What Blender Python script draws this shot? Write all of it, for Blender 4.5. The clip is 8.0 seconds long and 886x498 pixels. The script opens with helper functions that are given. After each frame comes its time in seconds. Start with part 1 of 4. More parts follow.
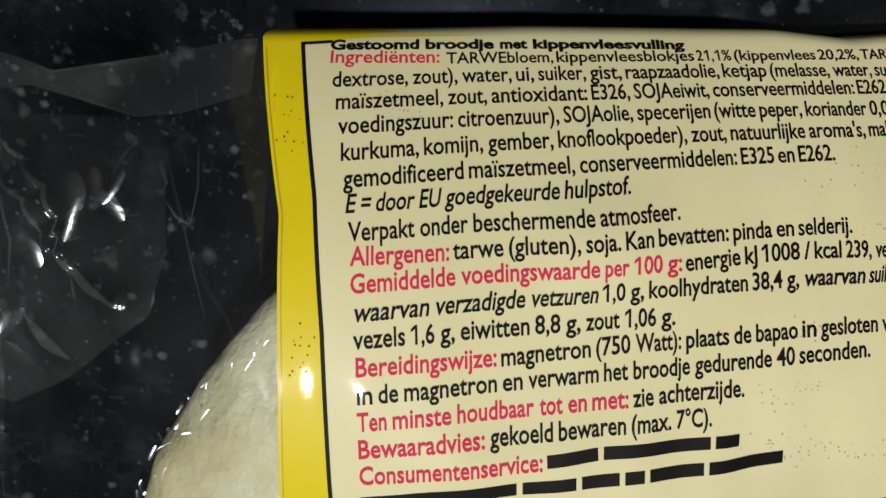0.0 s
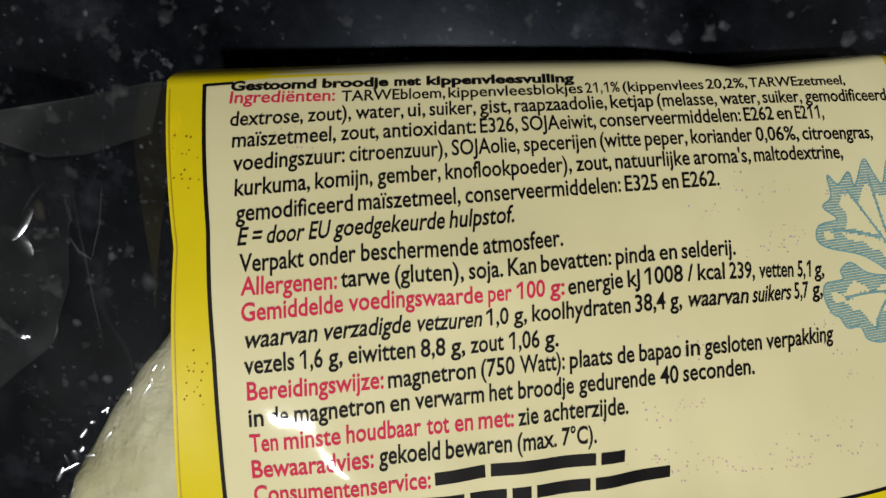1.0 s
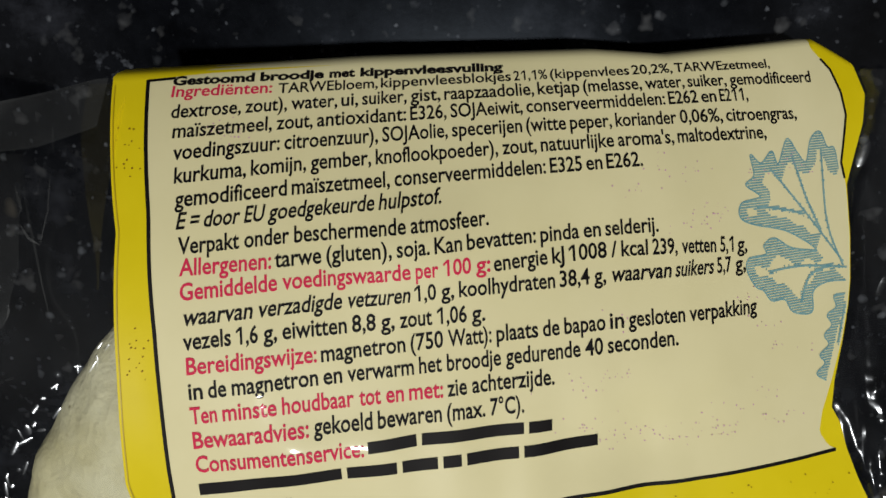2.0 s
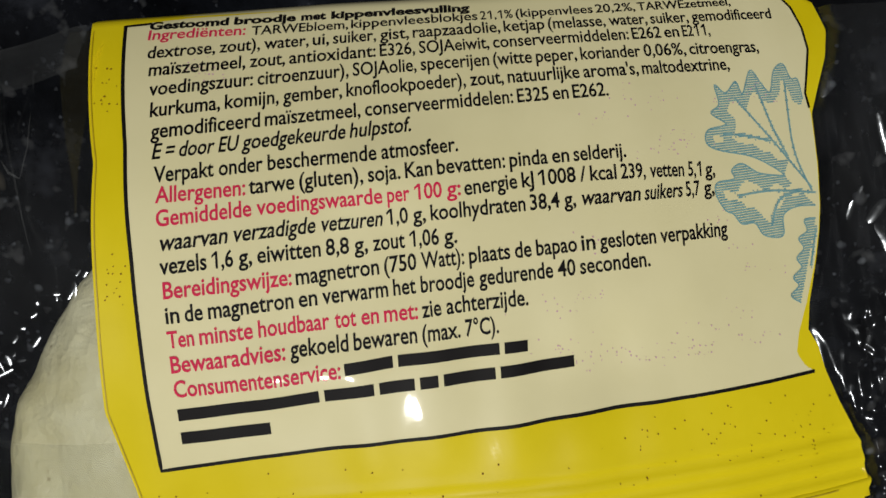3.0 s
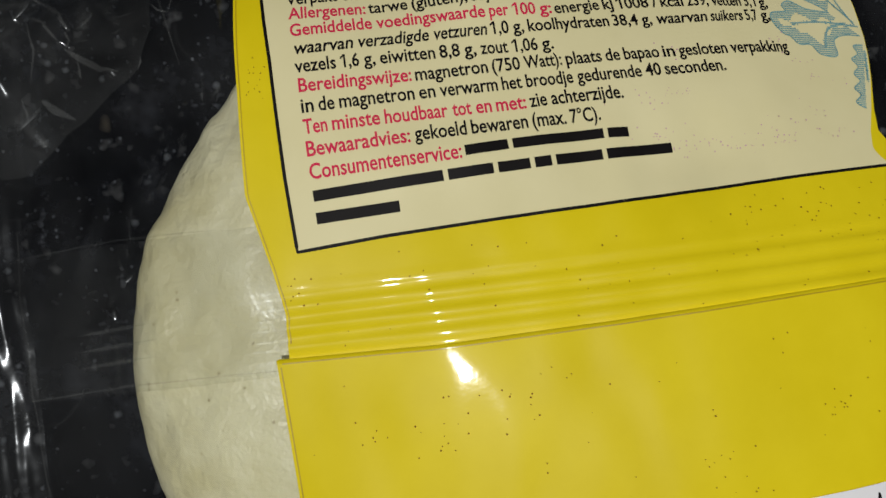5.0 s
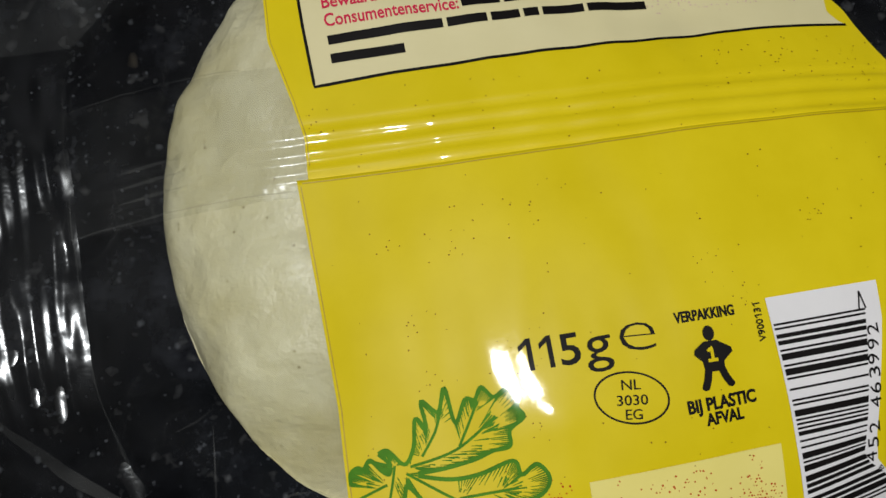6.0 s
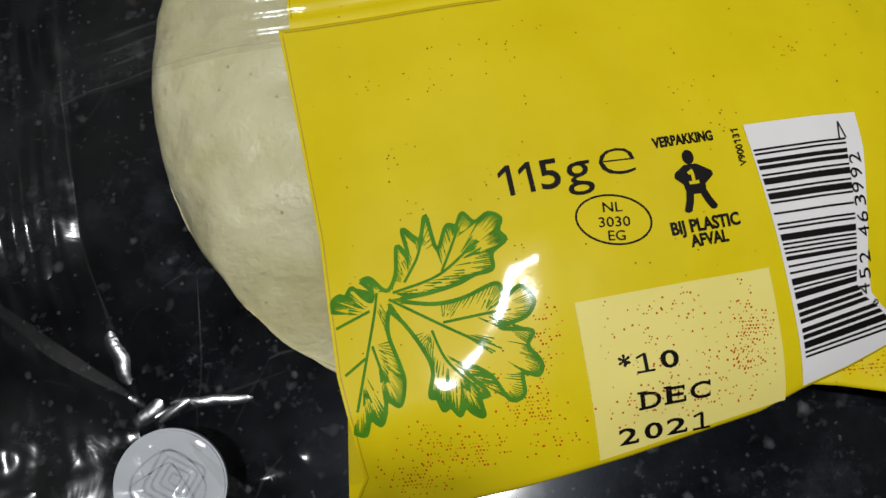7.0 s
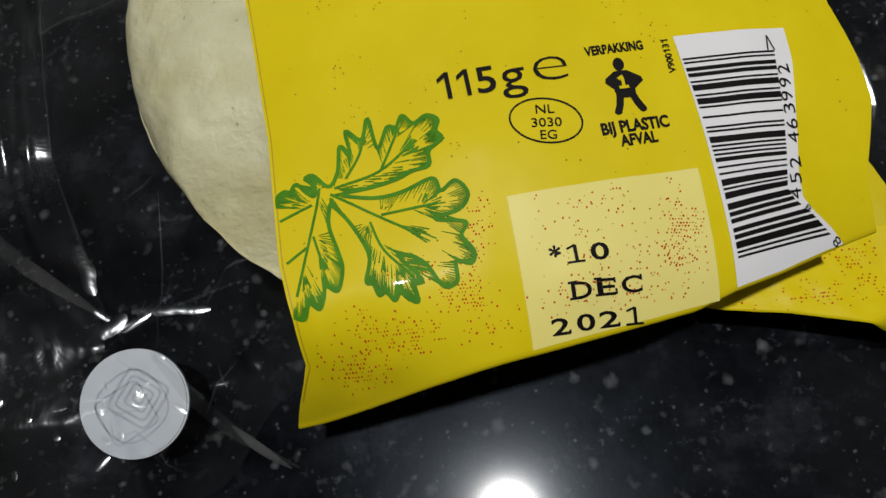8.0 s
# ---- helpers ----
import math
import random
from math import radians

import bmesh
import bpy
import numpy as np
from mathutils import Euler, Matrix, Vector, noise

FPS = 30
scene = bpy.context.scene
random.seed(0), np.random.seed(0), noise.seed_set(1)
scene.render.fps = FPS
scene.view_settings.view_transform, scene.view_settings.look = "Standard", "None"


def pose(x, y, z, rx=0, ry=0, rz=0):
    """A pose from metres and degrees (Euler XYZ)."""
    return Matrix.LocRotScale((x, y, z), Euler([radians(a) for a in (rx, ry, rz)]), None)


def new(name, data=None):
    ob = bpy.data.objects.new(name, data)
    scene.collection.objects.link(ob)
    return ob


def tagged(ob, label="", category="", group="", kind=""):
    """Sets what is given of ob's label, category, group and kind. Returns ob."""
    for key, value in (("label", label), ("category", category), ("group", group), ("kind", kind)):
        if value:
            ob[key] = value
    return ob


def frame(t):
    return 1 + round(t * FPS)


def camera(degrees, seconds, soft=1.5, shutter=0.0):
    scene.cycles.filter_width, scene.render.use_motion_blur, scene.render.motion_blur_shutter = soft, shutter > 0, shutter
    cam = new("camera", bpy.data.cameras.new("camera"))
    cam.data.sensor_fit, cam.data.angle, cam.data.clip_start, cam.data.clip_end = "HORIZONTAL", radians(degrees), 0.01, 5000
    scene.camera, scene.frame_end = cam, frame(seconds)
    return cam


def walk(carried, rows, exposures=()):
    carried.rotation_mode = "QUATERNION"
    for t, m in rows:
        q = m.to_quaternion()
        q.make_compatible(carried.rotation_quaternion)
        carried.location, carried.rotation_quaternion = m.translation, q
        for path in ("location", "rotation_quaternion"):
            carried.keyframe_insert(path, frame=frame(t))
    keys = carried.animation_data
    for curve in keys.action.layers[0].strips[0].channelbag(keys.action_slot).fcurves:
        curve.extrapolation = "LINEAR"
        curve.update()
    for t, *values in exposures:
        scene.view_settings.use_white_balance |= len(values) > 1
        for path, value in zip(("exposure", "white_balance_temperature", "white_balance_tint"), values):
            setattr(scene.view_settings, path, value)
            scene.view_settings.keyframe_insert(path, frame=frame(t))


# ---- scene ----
# A packed steamed bun lying on a black granite worktop; lengths of the package are in millimetres, turned to metres by mm().
cam = camera(62.3, 8.0)
ROWS = [
    (0.0, -0.00214, 0.02242, 0.10811, -16.134, -1.197, 1.432),
    (0.5, 0.00384, 0.02416, 0.11114, -15.810, -0.982, 1.035),
    (1.0, 0.01088, 0.02524, 0.11198, -15.042, -0.508, 0.333),
    (1.5, 0.01640, 0.02429, 0.11297, -14.709, -0.059, -0.367),
    (2.8, 0.02350, 0.01546, 0.12203, -12.725, 0.115, -2.392),
    (3.0, 0.02369, 0.01049, 0.12149, -11.453, 0.074, -2.874),
    (3.5, 0.02361, 0.00317, 0.12307, -9.386, 0.072, -3.783),
    (4.0, 0.01785, -0.00250, 0.12403, -7.236, 0.190, -4.554),
    (4.2, 0.01492, -0.00527, 0.12580, -6.455, 0.317, -4.843),
    (5.3, 0.00314, -0.04701, 0.13512, 5.850, -0.534, -7.553),
    (5.5, 0.00179, -0.05341, 0.13719, 6.937, -0.505, -7.923),
    (6.0, 0.00068, -0.06888, 0.13683, 9.778, -0.012, -8.690),
    (6.5, 0.00271, -0.08248, 0.13313, 12.083, 0.582, -9.437),
    (7.0, -0.00028, -0.09838, 0.13089, 15.186, 1.172, -9.995),
    (7.5, -0.00247, -0.11088, 0.12826, 16.418, 1.887, -9.869),
    (8.0, 0.00690, -0.11898, 0.12914, 18.772, 2.864, -9.368),
]
walk(cam, [(t, pose(x, y, z, rx, ry, rz)) for t, x, y, z, rx, ry, rz in ROWS], exposures=((0.0, 0.27), (0.6, 0.20), (1.5, 0.17), (2.8, -0.03), (3.1, 0.05), (4.0, 0.05), (5.5, -0.08), (8.0, -0.04)))

# ---- world and lamp ----
LAMP_X, LAMP_Y, LAMP_Z = 0.056, -0.155, 1.50
world = bpy.data.worlds.new("world")
scene.world = world
world.use_nodes = True
world.node_tree.nodes["Background"].inputs[0].default_value = (0.8, 0.9, 1.0, 1)
world.node_tree.nodes["Background"].inputs[1].default_value = 0.02
# Added fixed lamp, in place of a flash that moves with the camera.
lamp_data = bpy.data.lights.new("downlight", "AREA")
lamp_data.shape, lamp_data.size, lamp_data.energy, lamp_data.color = "DISK", 0.052, 17.2, (1.0, 0.985, 0.95)
lamp = new("downlight_lamp", lamp_data)
lamp.matrix_world = pose(LAMP_X, LAMP_Y, LAMP_Z - 0.012)


# ---- materials ----
def material(name, base, rough=0.5, metal=0.0, coat=0.0, coat_rough=0.05, spec=0.5):
    m = bpy.data.materials.new(name)
    m.use_nodes = True
    b = m.node_tree.nodes["Principled BSDF"]
    b.inputs["Base Color"].default_value = (*base, 1)
    b.inputs["Roughness"].default_value = rough
    b.inputs["Metallic"].default_value = metal
    b.inputs["Coat Weight"].default_value = coat
    b.inputs["Coat Roughness"].default_value = coat_rough
    b.inputs["Specular IOR Level"].default_value = spec
    return m


def node(m, kind, **inputs):
    n = m.node_tree.nodes.new(kind)
    for key, value in inputs.items():
        n.inputs[key.replace("_", " ")].default_value = value
    return n


def link(m, a, out, b, into):
    m.node_tree.links.new(a.outputs[out], b.inputs[into])


def ramp(m, stops):
    n = m.node_tree.nodes.new("ShaderNodeValToRGB")
    while len(n.color_ramp.elements) < len(stops):
        n.color_ramp.elements.new(0.5)
    for e, (p, c) in zip(n.color_ramp.elements, stops):
        e.position, e.color = p, (*c, 1)
    return n


def mottled(name, a, b, scale, rough=0.5, coat=0.0, coat_rough=0.05, bump=0.0, bump_scale=0.0, distance=0.0001, spec=0.5):
    """A surface whose colour drifts between a and b, with a fine relief."""
    m = material(name, a, rough, 0.0, coat, coat_rough, spec)
    p = m.node_tree.nodes["Principled BSDF"]
    at = m.node_tree.nodes.new("ShaderNodeNewGeometry")
    big = node(m, "ShaderNodeTexNoise", Scale=scale, Detail=5.0, Roughness=0.6)
    link(m, at, "Position", big, "Vector")
    r = ramp(m, [(0.3, a), (0.7, b)])
    link(m, big, "Fac", r, "Fac")
    link(m, r, "Color", p, "Base Color")
    if bump:
        fine = node(m, "ShaderNodeTexNoise", Scale=bump_scale, Detail=4.0, Roughness=0.6)
        link(m, at, "Position", fine, "Vector")
        bp = node(m, "ShaderNodeBump", Strength=bump, Distance=distance)
        link(m, fine, "Fac", bp, "Height")
        link(m, bp, "Normal", p, "Normal")
        if coat:
            link(m, bp, "Normal", p, "Coat Normal")
    return m


YELLOW = mottled("printed_yellow_film", (0.66, 0.525, 0.004), (0.73, 0.59, 0.010), 60.0, 0.42, 0.32, 0.06, 0.10, 160.0, 0.0002, 0.13)
CREAM = mottled("printed_cream_film", (0.680, 0.625, 0.355), (0.730, 0.675, 0.405), 50.0, 0.42, 0.32, 0.06, 0.10, 160.0, 0.0002, 0.13)
PALE = mottled("printed_pale_yellow_film", (0.78, 0.69, 0.20), (0.82, 0.73, 0.24), 60.0, 0.42, 0.32, 0.06, 0.10, 160.0, 0.0002, 0.13)
WHITE = mottled("printed_white_film", (0.72, 0.72, 0.75), (0.78, 0.78, 0.80), 60.0, 0.42, 0.32, 0.06, 0.10, 160.0, 0.0002, 0.13)
INK = material("black_ink", (0.005, 0.004, 0.004), 0.6, coat=0.12, coat_rough=0.05, spec=0.15)
RED = material("red_ink", (0.60, 0.022, 0.075), 0.6, coat=0.16, coat_rough=0.05, spec=0.15)
GREEN = mottled("green_ink", (0.045, 0.18, 0.005), (0.085, 0.27, 0.010), 300.0, 0.6, 0.16, 0.05, spec=0.15)
BLUE = mottled("grey_blue_ink", (0.12, 0.28, 0.32), (0.24, 0.39, 0.37), 900.0, 0.6, 0.16, 0.05, spec=0.15)
DOT_RED = material("red_dot_ink", (0.50, 0.070, 0.008), 0.6, spec=0.1)
DOT_BROWN = material("brown_dot_ink", (0.24, 0.12, 0.01), 0.6, spec=0.1)
EDGE_SHADE = mottled("cut_film_edge", (0.40, 0.28, 0.003), (0.50, 0.37, 0.006), 300.0, 0.5, 0.3, 0.08)
DOT_PINK = material("pink_dot_ink", (0.55, 0.32, 0.42), 0.6, spec=0.1)
BUN = mottled("steamed_dough", (0.46, 0.425, 0.235), (0.61, 0.595, 0.42), 75.0, 0.5, 0.15, 0.28, 0.5, 250.0, 0.0015)
def pore_shade(m):
    """Tiny dark specks strewn over the dough: shade of pits, put in as colour."""
    p = m.node_tree.nodes["Principled BSDF"]
    tone = p.inputs["Base Color"].links[0].from_node
    at = m.node_tree.nodes.new("ShaderNodeNewGeometry")
    cell = node(m, "ShaderNodeTexVoronoi", Scale=620.0, Randomness=1.0)
    link(m, at, "Position", cell, "Vector")
    pit_shade = ramp(m, [(0.07, (1, 1, 1)), (0.20, (0, 0, 0))])
    link(m, cell, "Distance", pit_shade, "Fac")
    sep = m.node_tree.nodes.new("ShaderNodeSeparateColor")
    link(m, cell, "Color", sep, 0)
    some = ramp(m, [(0.70, (0, 0, 0)), (0.95, (0.75, 0.75, 0.75))])
    link(m, sep, 0, some, "Fac")
    both = node(m, "ShaderNodeMath")
    both.operation = "MULTIPLY"
    link(m, pit_shade, "Color", both, 0)
    link(m, some, "Color", both, 1)
    mix = node(m, "ShaderNodeMix")
    mix.data_type = "RGBA"
    mix.inputs[7].default_value = (0.24, 0.20, 0.10, 1)
    link(m, both, 0, mix, 0)
    link(m, tone, "Color", mix, 6)
    link(m, mix, 2, p, "Base Color")


pore_shade(BUN)
DISC = mottled("white_paper_disc", (0.42, 0.455, 0.52), (0.50, 0.54, 0.60), 160.0, 0.5, 0.2, 0.2)
DISC_LINE = mottled("grey_disc_print", (0.29, 0.32, 0.375), (0.40, 0.435, 0.49), 700.0, 0.5)
WALL = mottled("grey_wall_paint", (0.014, 0.014, 0.015), (0.020, 0.020, 0.021), 3.0, 0.7)
STEEL = material("brushed_metal", (0.6, 0.6, 0.6), 0.35, 1.0)

GLOW = material("lamp_diffuser", (0.8, 0.8, 0.8), 0.5)
GLOW.node_tree.nodes["Principled BSDF"].inputs["Emission Color"].default_value = (1, 0.97, 0.92, 1)
GLOW.node_tree.nodes["Principled BSDF"].inputs["Emission Strength"].default_value = 4.0


def clear_film(name, low_haze, high_haze, tint=(0.6, 0.62, 0.62)):
    """Thin clear plastic: light passes straight through, and a part of it mirrors. Patches of pale haze paint in its
    soft reflections.
    """
    m = bpy.data.materials.new(name)
    m.use_nodes = True
    tree = m.node_tree
    tree.nodes.remove(tree.nodes["Principled BSDF"])
    at = tree.nodes.new("ShaderNodeNewGeometry")
    fine = node(m, "ShaderNodeTexNoise", Scale=140.0, Detail=3.0, Roughness=0.55, Distortion=0.6)
    link(m, at, "Position", fine, "Vector")
    bp = node(m, "ShaderNodeBump", Strength=0.28, Distance=0.0006)
    link(m, fine, "Fac", bp, "Height")
    through_film = node(m, "ShaderNodeBsdfTransparent", Color=(0.93, 0.93, 0.92, 1))
    shine = node(m, "ShaderNodeBsdfGlossy", Color=(0.9, 0.95, 1, 1), Roughness=0.17)
    haze = node(m, "ShaderNodeBsdfDiffuse", Color=(*tint, 1))
    link(m, bp, "Normal", shine, "Normal")
    edge = node(m, "ShaderNodeFresnel", IOR=1.45)
    mix = tree.nodes.new("ShaderNodeMixShader")
    link(m, edge, "Fac", mix, "Fac")
    link(m, through_film, 0, mix, 1)
    link(m, shine, 0, mix, 2)
    patch = node(m, "ShaderNodeTexNoise", Scale=38.0, Detail=3.0, Roughness=0.6)
    link(m, at, "Position", patch, "Vector")
    painted_haze = ramp(m, [(0.42, (low_haze,) * 3), (0.75, (high_haze,) * 3)])
    link(m, patch, "Fac", painted_haze, "Fac")
    mix2 = tree.nodes.new("ShaderNodeMixShader")
    # thin whitened creases that come and go
    total = painted_haze
    for scale, thin, amount, shift in ((48.0, 0.006, 0.020, 0.0), (90.0, 0.009, 0.015, 5.0)):
        moved = node(m, "ShaderNodeVectorMath")
        moved.inputs[1].default_value = (shift, shift * 0.6, shift)
        link(m, at, "Position", moved, 0)
        wave = node(m, "ShaderNodeTexNoise", Scale=scale, Detail=1.0, Roughness=0.4, Distortion=0.3)
        link(m, moved, 0, wave, "Vector")
        ridge = ramp(m, [(0.5 - thin, (0, 0, 0)), (0.5, (1, 1, 1)), (0.5 + thin, (0, 0, 0))])
        link(m, wave, "Fac", ridge, "Fac")
        where = node(m, "ShaderNodeTexNoise", Scale=scale * 0.8, Detail=3.0)
        link(m, moved, 0, where, "Vector")
        mask = ramp(m, [(0.48, (0, 0, 0)), (0.75, (amount,) * 3)])
        link(m, where, "Fac", mask, "Fac")
        line = node(m, "ShaderNodeMath")
        line.operation = "MULTIPLY"
        link(m, ridge, "Color", line, 0)
        link(m, mask, "Color", line, 1)
        both = node(m, "ShaderNodeMath")
        both.operation = "ADD"
        link(m, total, "Color" if total is painted_haze else 0, both, 0)
        link(m, line, 0, both, 1)
        total = both
    link(m, total, 0, mix2, "Fac")
    link(m, mix, 0, mix2, 1)
    link(m, haze, 0, mix2, 2)
    link(m, mix2, 0, tree.nodes["Material Output"], "Surface")
    return m


FILM = clear_film("clear_film", 0.001, 0.018)
# folded film whose sheen is put in as pale diffuse colour
BAND = clear_film("folded_clear_film", 0.025, 0.105)
HAZE = clear_film("hazy_clear_film", 0.008, 0.04)
WHITENED = clear_film("whitened_clear_film", 0.02, 0.15)
CREASE = clear_film("creased_clear_film", 0.006, 0.055)
# the yellow tint paints the printed panel's reflection in the doubled film
EDGE_FILM = clear_film("yellow_tinged_film", 0.012, 0.035, (0.60, 0.50, 0.12))


def granite():
    """Polished black stone with grey clouds, pale flecks and a few large beige flakes."""
    m = material("black_granite", (0.01, 0.01, 0.012), 0.30, coat=0.4, coat_rough=0.09, spec=0.04)
    m.node_tree.nodes["Principled BSDF"].inputs["Specular Tint"].default_value = (0.62, 0.78, 1.0, 1)
    p = m.node_tree.nodes["Principled BSDF"]
    at = m.node_tree.nodes.new("ShaderNodeNewGeometry")
    cloud = node(m, "ShaderNodeTexNoise", Scale=55.0, Detail=6.0, Roughness=0.7)
    link(m, at, "Position", cloud, "Vector")
    base = ramp(m, [(0.38, (0.0012, 0.0013, 0.0018)), (0.56, (0.0045, 0.005, 0.0065)), (0.74, (0.022, 0.024, 0.030))])
    link(m, cloud, "Fac", base, "Fac")
    patch = node(m, "ShaderNodeTexNoise", Scale=230.0, Detail=2.5, Roughness=0.55)
    link(m, at, "Position", patch, "Vector")
    flake = ramp(m, [(0.63, (0, 0, 0)), (0.82, (1, 1, 1))])
    link(m, patch, "Fac", flake, "Fac")
    pale = node(m, "ShaderNodeMix")
    pale.data_type = "RGBA"
    pale.inputs[7].default_value = (0.060, 0.062, 0.065, 1)
    link(m, flake, "Color", pale, 0)
    link(m, base, "Color", pale, 6)
    colour = pale
    for scale, cut, tint, seed in ((620.0, 0.16, (0.075, 0.082, 0.095), 0.0), (300.0, 0.15, (0.09, 0.098, 0.11), 3.1), (150.0, 0.12, (0.115, 0.12, 0.13), 5.3), (60.0, 0.05, (0.24, 0.21, 0.16), 7.7)):
        shift = node(m, "ShaderNodeVectorMath")
        shift.inputs[1].default_value = (seed, seed * 0.7, 0)
        link(m, at, "Position", shift, 0)
        warp = node(m, "ShaderNodeTexNoise", Scale=scale * 1.6, Detail=3.0)
        link(m, shift, 0, warp, "Vector")
        cell = node(m, "ShaderNodeTexVoronoi", Scale=scale, Randomness=1.0)
        link(m, shift, 0, cell, "Vector")
        wobble = node(m, "ShaderNodeMath")
        wobble.operation = "MULTIPLY_ADD"
        wobble.inputs[1].default_value = 0.62
        link(m, warp, "Fac", wobble, 0)
        link(m, cell, "Distance", wobble, 2)
        edge = ramp(m, [(0.18 + cut, (1, 1, 1)), (0.38 + cut, (0, 0, 0))])
        link(m, wobble, 0, edge, "Fac")
        pick = ramp(m, [(0.66 if scale > 100 else 0.86, (0, 0, 0)), (0.99, (1, 1, 1))])
        sep = m.node_tree.nodes.new("ShaderNodeSeparateColor")
        link(m, cell, "Color", sep, 0)
        link(m, sep, 0, pick, "Fac")
        both = node(m, "ShaderNodeMath")
        both.operation = "MULTIPLY"
        link(m, edge, "Color", both, 0)
        link(m, pick, "Color", both, 1)
        mix = node(m, "ShaderNodeMix")
        mix.data_type = "RGBA"
        mix.inputs[7].default_value = (*tint, 1)
        link(m, both, 0, mix, 0)
        link(m, colour, 2, mix, 6)
        colour = mix
    grain = node(m, "ShaderNodeTexNoise", Scale=620.0, Detail=2.0, Roughness=0.6)
    link(m, at, "Position", grain, "Vector")
    spot = ramp(m, [(0.55, (0, 0, 0)), (0.68, (1, 1, 1))])
    link(m, grain, "Fac", spot, "Fac")
    drift = node(m, "ShaderNodeTexNoise", Scale=75.0, Detail=4.0, Roughness=0.65)
    link(m, at, "Position", drift, "Vector")
    where = ramp(m, [(0.57, (0, 0, 0)), (0.76, (1, 1, 1))])
    link(m, drift, "Fac", where, "Fac")
    dust = node(m, "ShaderNodeMath")
    dust.operation = "MULTIPLY"
    link(m, spot, "Color", dust, 0)
    link(m, where, "Color", dust, 1)
    dusted = node(m, "ShaderNodeMix")
    dusted.data_type = "RGBA"
    dusted.inputs[7].default_value = (0.085, 0.093, 0.11, 1)
    link(m, dust, 0, dusted, 0)
    link(m, colour, 2, dusted, 6)
    link(m, dusted, 2, p, "Base Color")
    fine = node(m, "ShaderNodeTexNoise", Scale=900.0, Detail=2.0)
    link(m, at, "Position", fine, "Vector")
    rough = ramp(m, [(0.3, (0.20, 0.20, 0.20)), (0.8, (0.34, 0.34, 0.34))])
    link(m, cloud, "Fac", rough, "Fac")
    link(m, rough, "Color", p, "Roughness")
    bp = node(m, "ShaderNodeBump", Strength=0.05, Distance=0.0001)
    link(m, fine, "Fac", bp, "Height")
    link(m, bp, "Normal", p, "Normal")
    return m


GRANITE = granite()


# ---- mesh helpers ----
def mm(x, y, z):
    return (x * 0.001, y * 0.001, z * 0.001)


def put(name, verts, faces, mat, parent=None, label="", smooth=True):
    """One mesh object from corners in metres, under its thing."""
    me = bpy.data.meshes.new(name)
    me.from_pydata(verts, [], faces)
    me.materials.append(mat)
    me.polygons.foreach_set("use_smooth", [smooth] * len(me.polygons))
    me.update()
    ob = new(name, me)
    ob.parent = parent
    return tagged(ob, label)


def part(name, bm, mat, parent, label="", smooth=False):
    me = bpy.data.meshes.new(name)
    bm.to_mesh(me)
    bm.free()
    me.materials.append(mat)
    me.polygons.foreach_set("use_smooth", [smooth] * len(me.polygons))
    ob = new(name, me)
    ob.parent = parent
    return tagged(ob, label)


def block(x0, y0, z0, x1, y1, z1, bevel=0.0):
    bm = bmesh.new()
    bmesh.ops.create_cube(bm, size=1.0, matrix=Matrix.LocRotScale(((x0 + x1) / 2, (y0 + y1) / 2, (z0 + z1) / 2), None, (x1 - x0, y1 - y0, z1 - z0)))
    if bevel:
        bmesh.ops.bevel(bm, geom=bm.edges[:], offset=bevel, segments=2, affect="EDGES")
    return bm


def grid_faces(nu, nv):
    return [(j * nu + i, (j + 1) * nu + i, (j + 1) * nu + i + 1, j * nu + i + 1) for j in range(nv - 1) for i in range(nu - 1)]


def along(knots, v):
    """A smooth line through (place, value) knots in rising or falling order."""
    ks = sorted(knots)
    if v <= ks[0][0]:
        return ks[0][1]
    for (a, p), (b, q) in zip(ks, ks[1:]):
        if v <= b:
            s = (v - a) / (b - a)
            return p + (q - p) * s
    return ks[-1][1]


# ---- the room ----
# Unseen walls and ceiling, added to close the room, dark to bounce little light.
room = [("wall_north", (-0.60, 0.40, -0.04, 0.60, 0.46, 1.60)), ("wall_south", (-0.60, -0.66, -0.04, 0.60, -0.60, 1.60)),
        ("wall_east", (0.60, -0.66, -0.04, 0.66, 0.46, 1.60)), ("wall_west", (-0.66, -0.66, -0.04, -0.60, 0.46, 1.60)), ("ceiling", (-0.66, -0.66, 1.60, 0.66, 0.46, 1.66))]
for name, box in room:
    tagged(part(name, block(*box), WALL, None), "plain dark grey painted " + name.split("_")[0] + " of the kitchen", name.split("_")[0], kind="structure")
tagged(part("worktop", block(-0.60, -0.60, -0.04, 0.60, 0.40, 0.0), GRANITE, None), "polished black granite worktop with pale flecks", "worktop", kind="structure")


# Made-up fixture round the added lamp; no ceiling light is known here.
def ceiling_light():
    thing = tagged(new("ceiling_light"), "small round white ceiling light, switched on", "ceiling light")
    thing.location = (LAMP_X, LAMP_Y, 1.60)
    bm = bmesh.new()
    bmesh.ops.create_cone(bm, cap_ends=True, segments=48, radius1=0.075, radius2=0.085, depth=0.09, matrix=Matrix.Translation((0, 0, -0.045)))
    bmesh.ops.bevel(bm, geom=[e for e in bm.edges if abs(e.verts[0].co.z - e.verts[1].co.z) < 1e-5], offset=0.006, segments=2, affect="EDGES")
    part("housing", bm, STEEL, thing, "brushed metal housing", True)
    bm = bmesh.new()
    bmesh.ops.create_cone(bm, cap_ends=True, segments=48, radius1=0.026, radius2=0.030, depth=0.006, matrix=Matrix.Translation((0, 0, -0.093)))
    part("diffuser", bm, GLOW, thing, "white glowing diffuser", True)


ceiling_light()

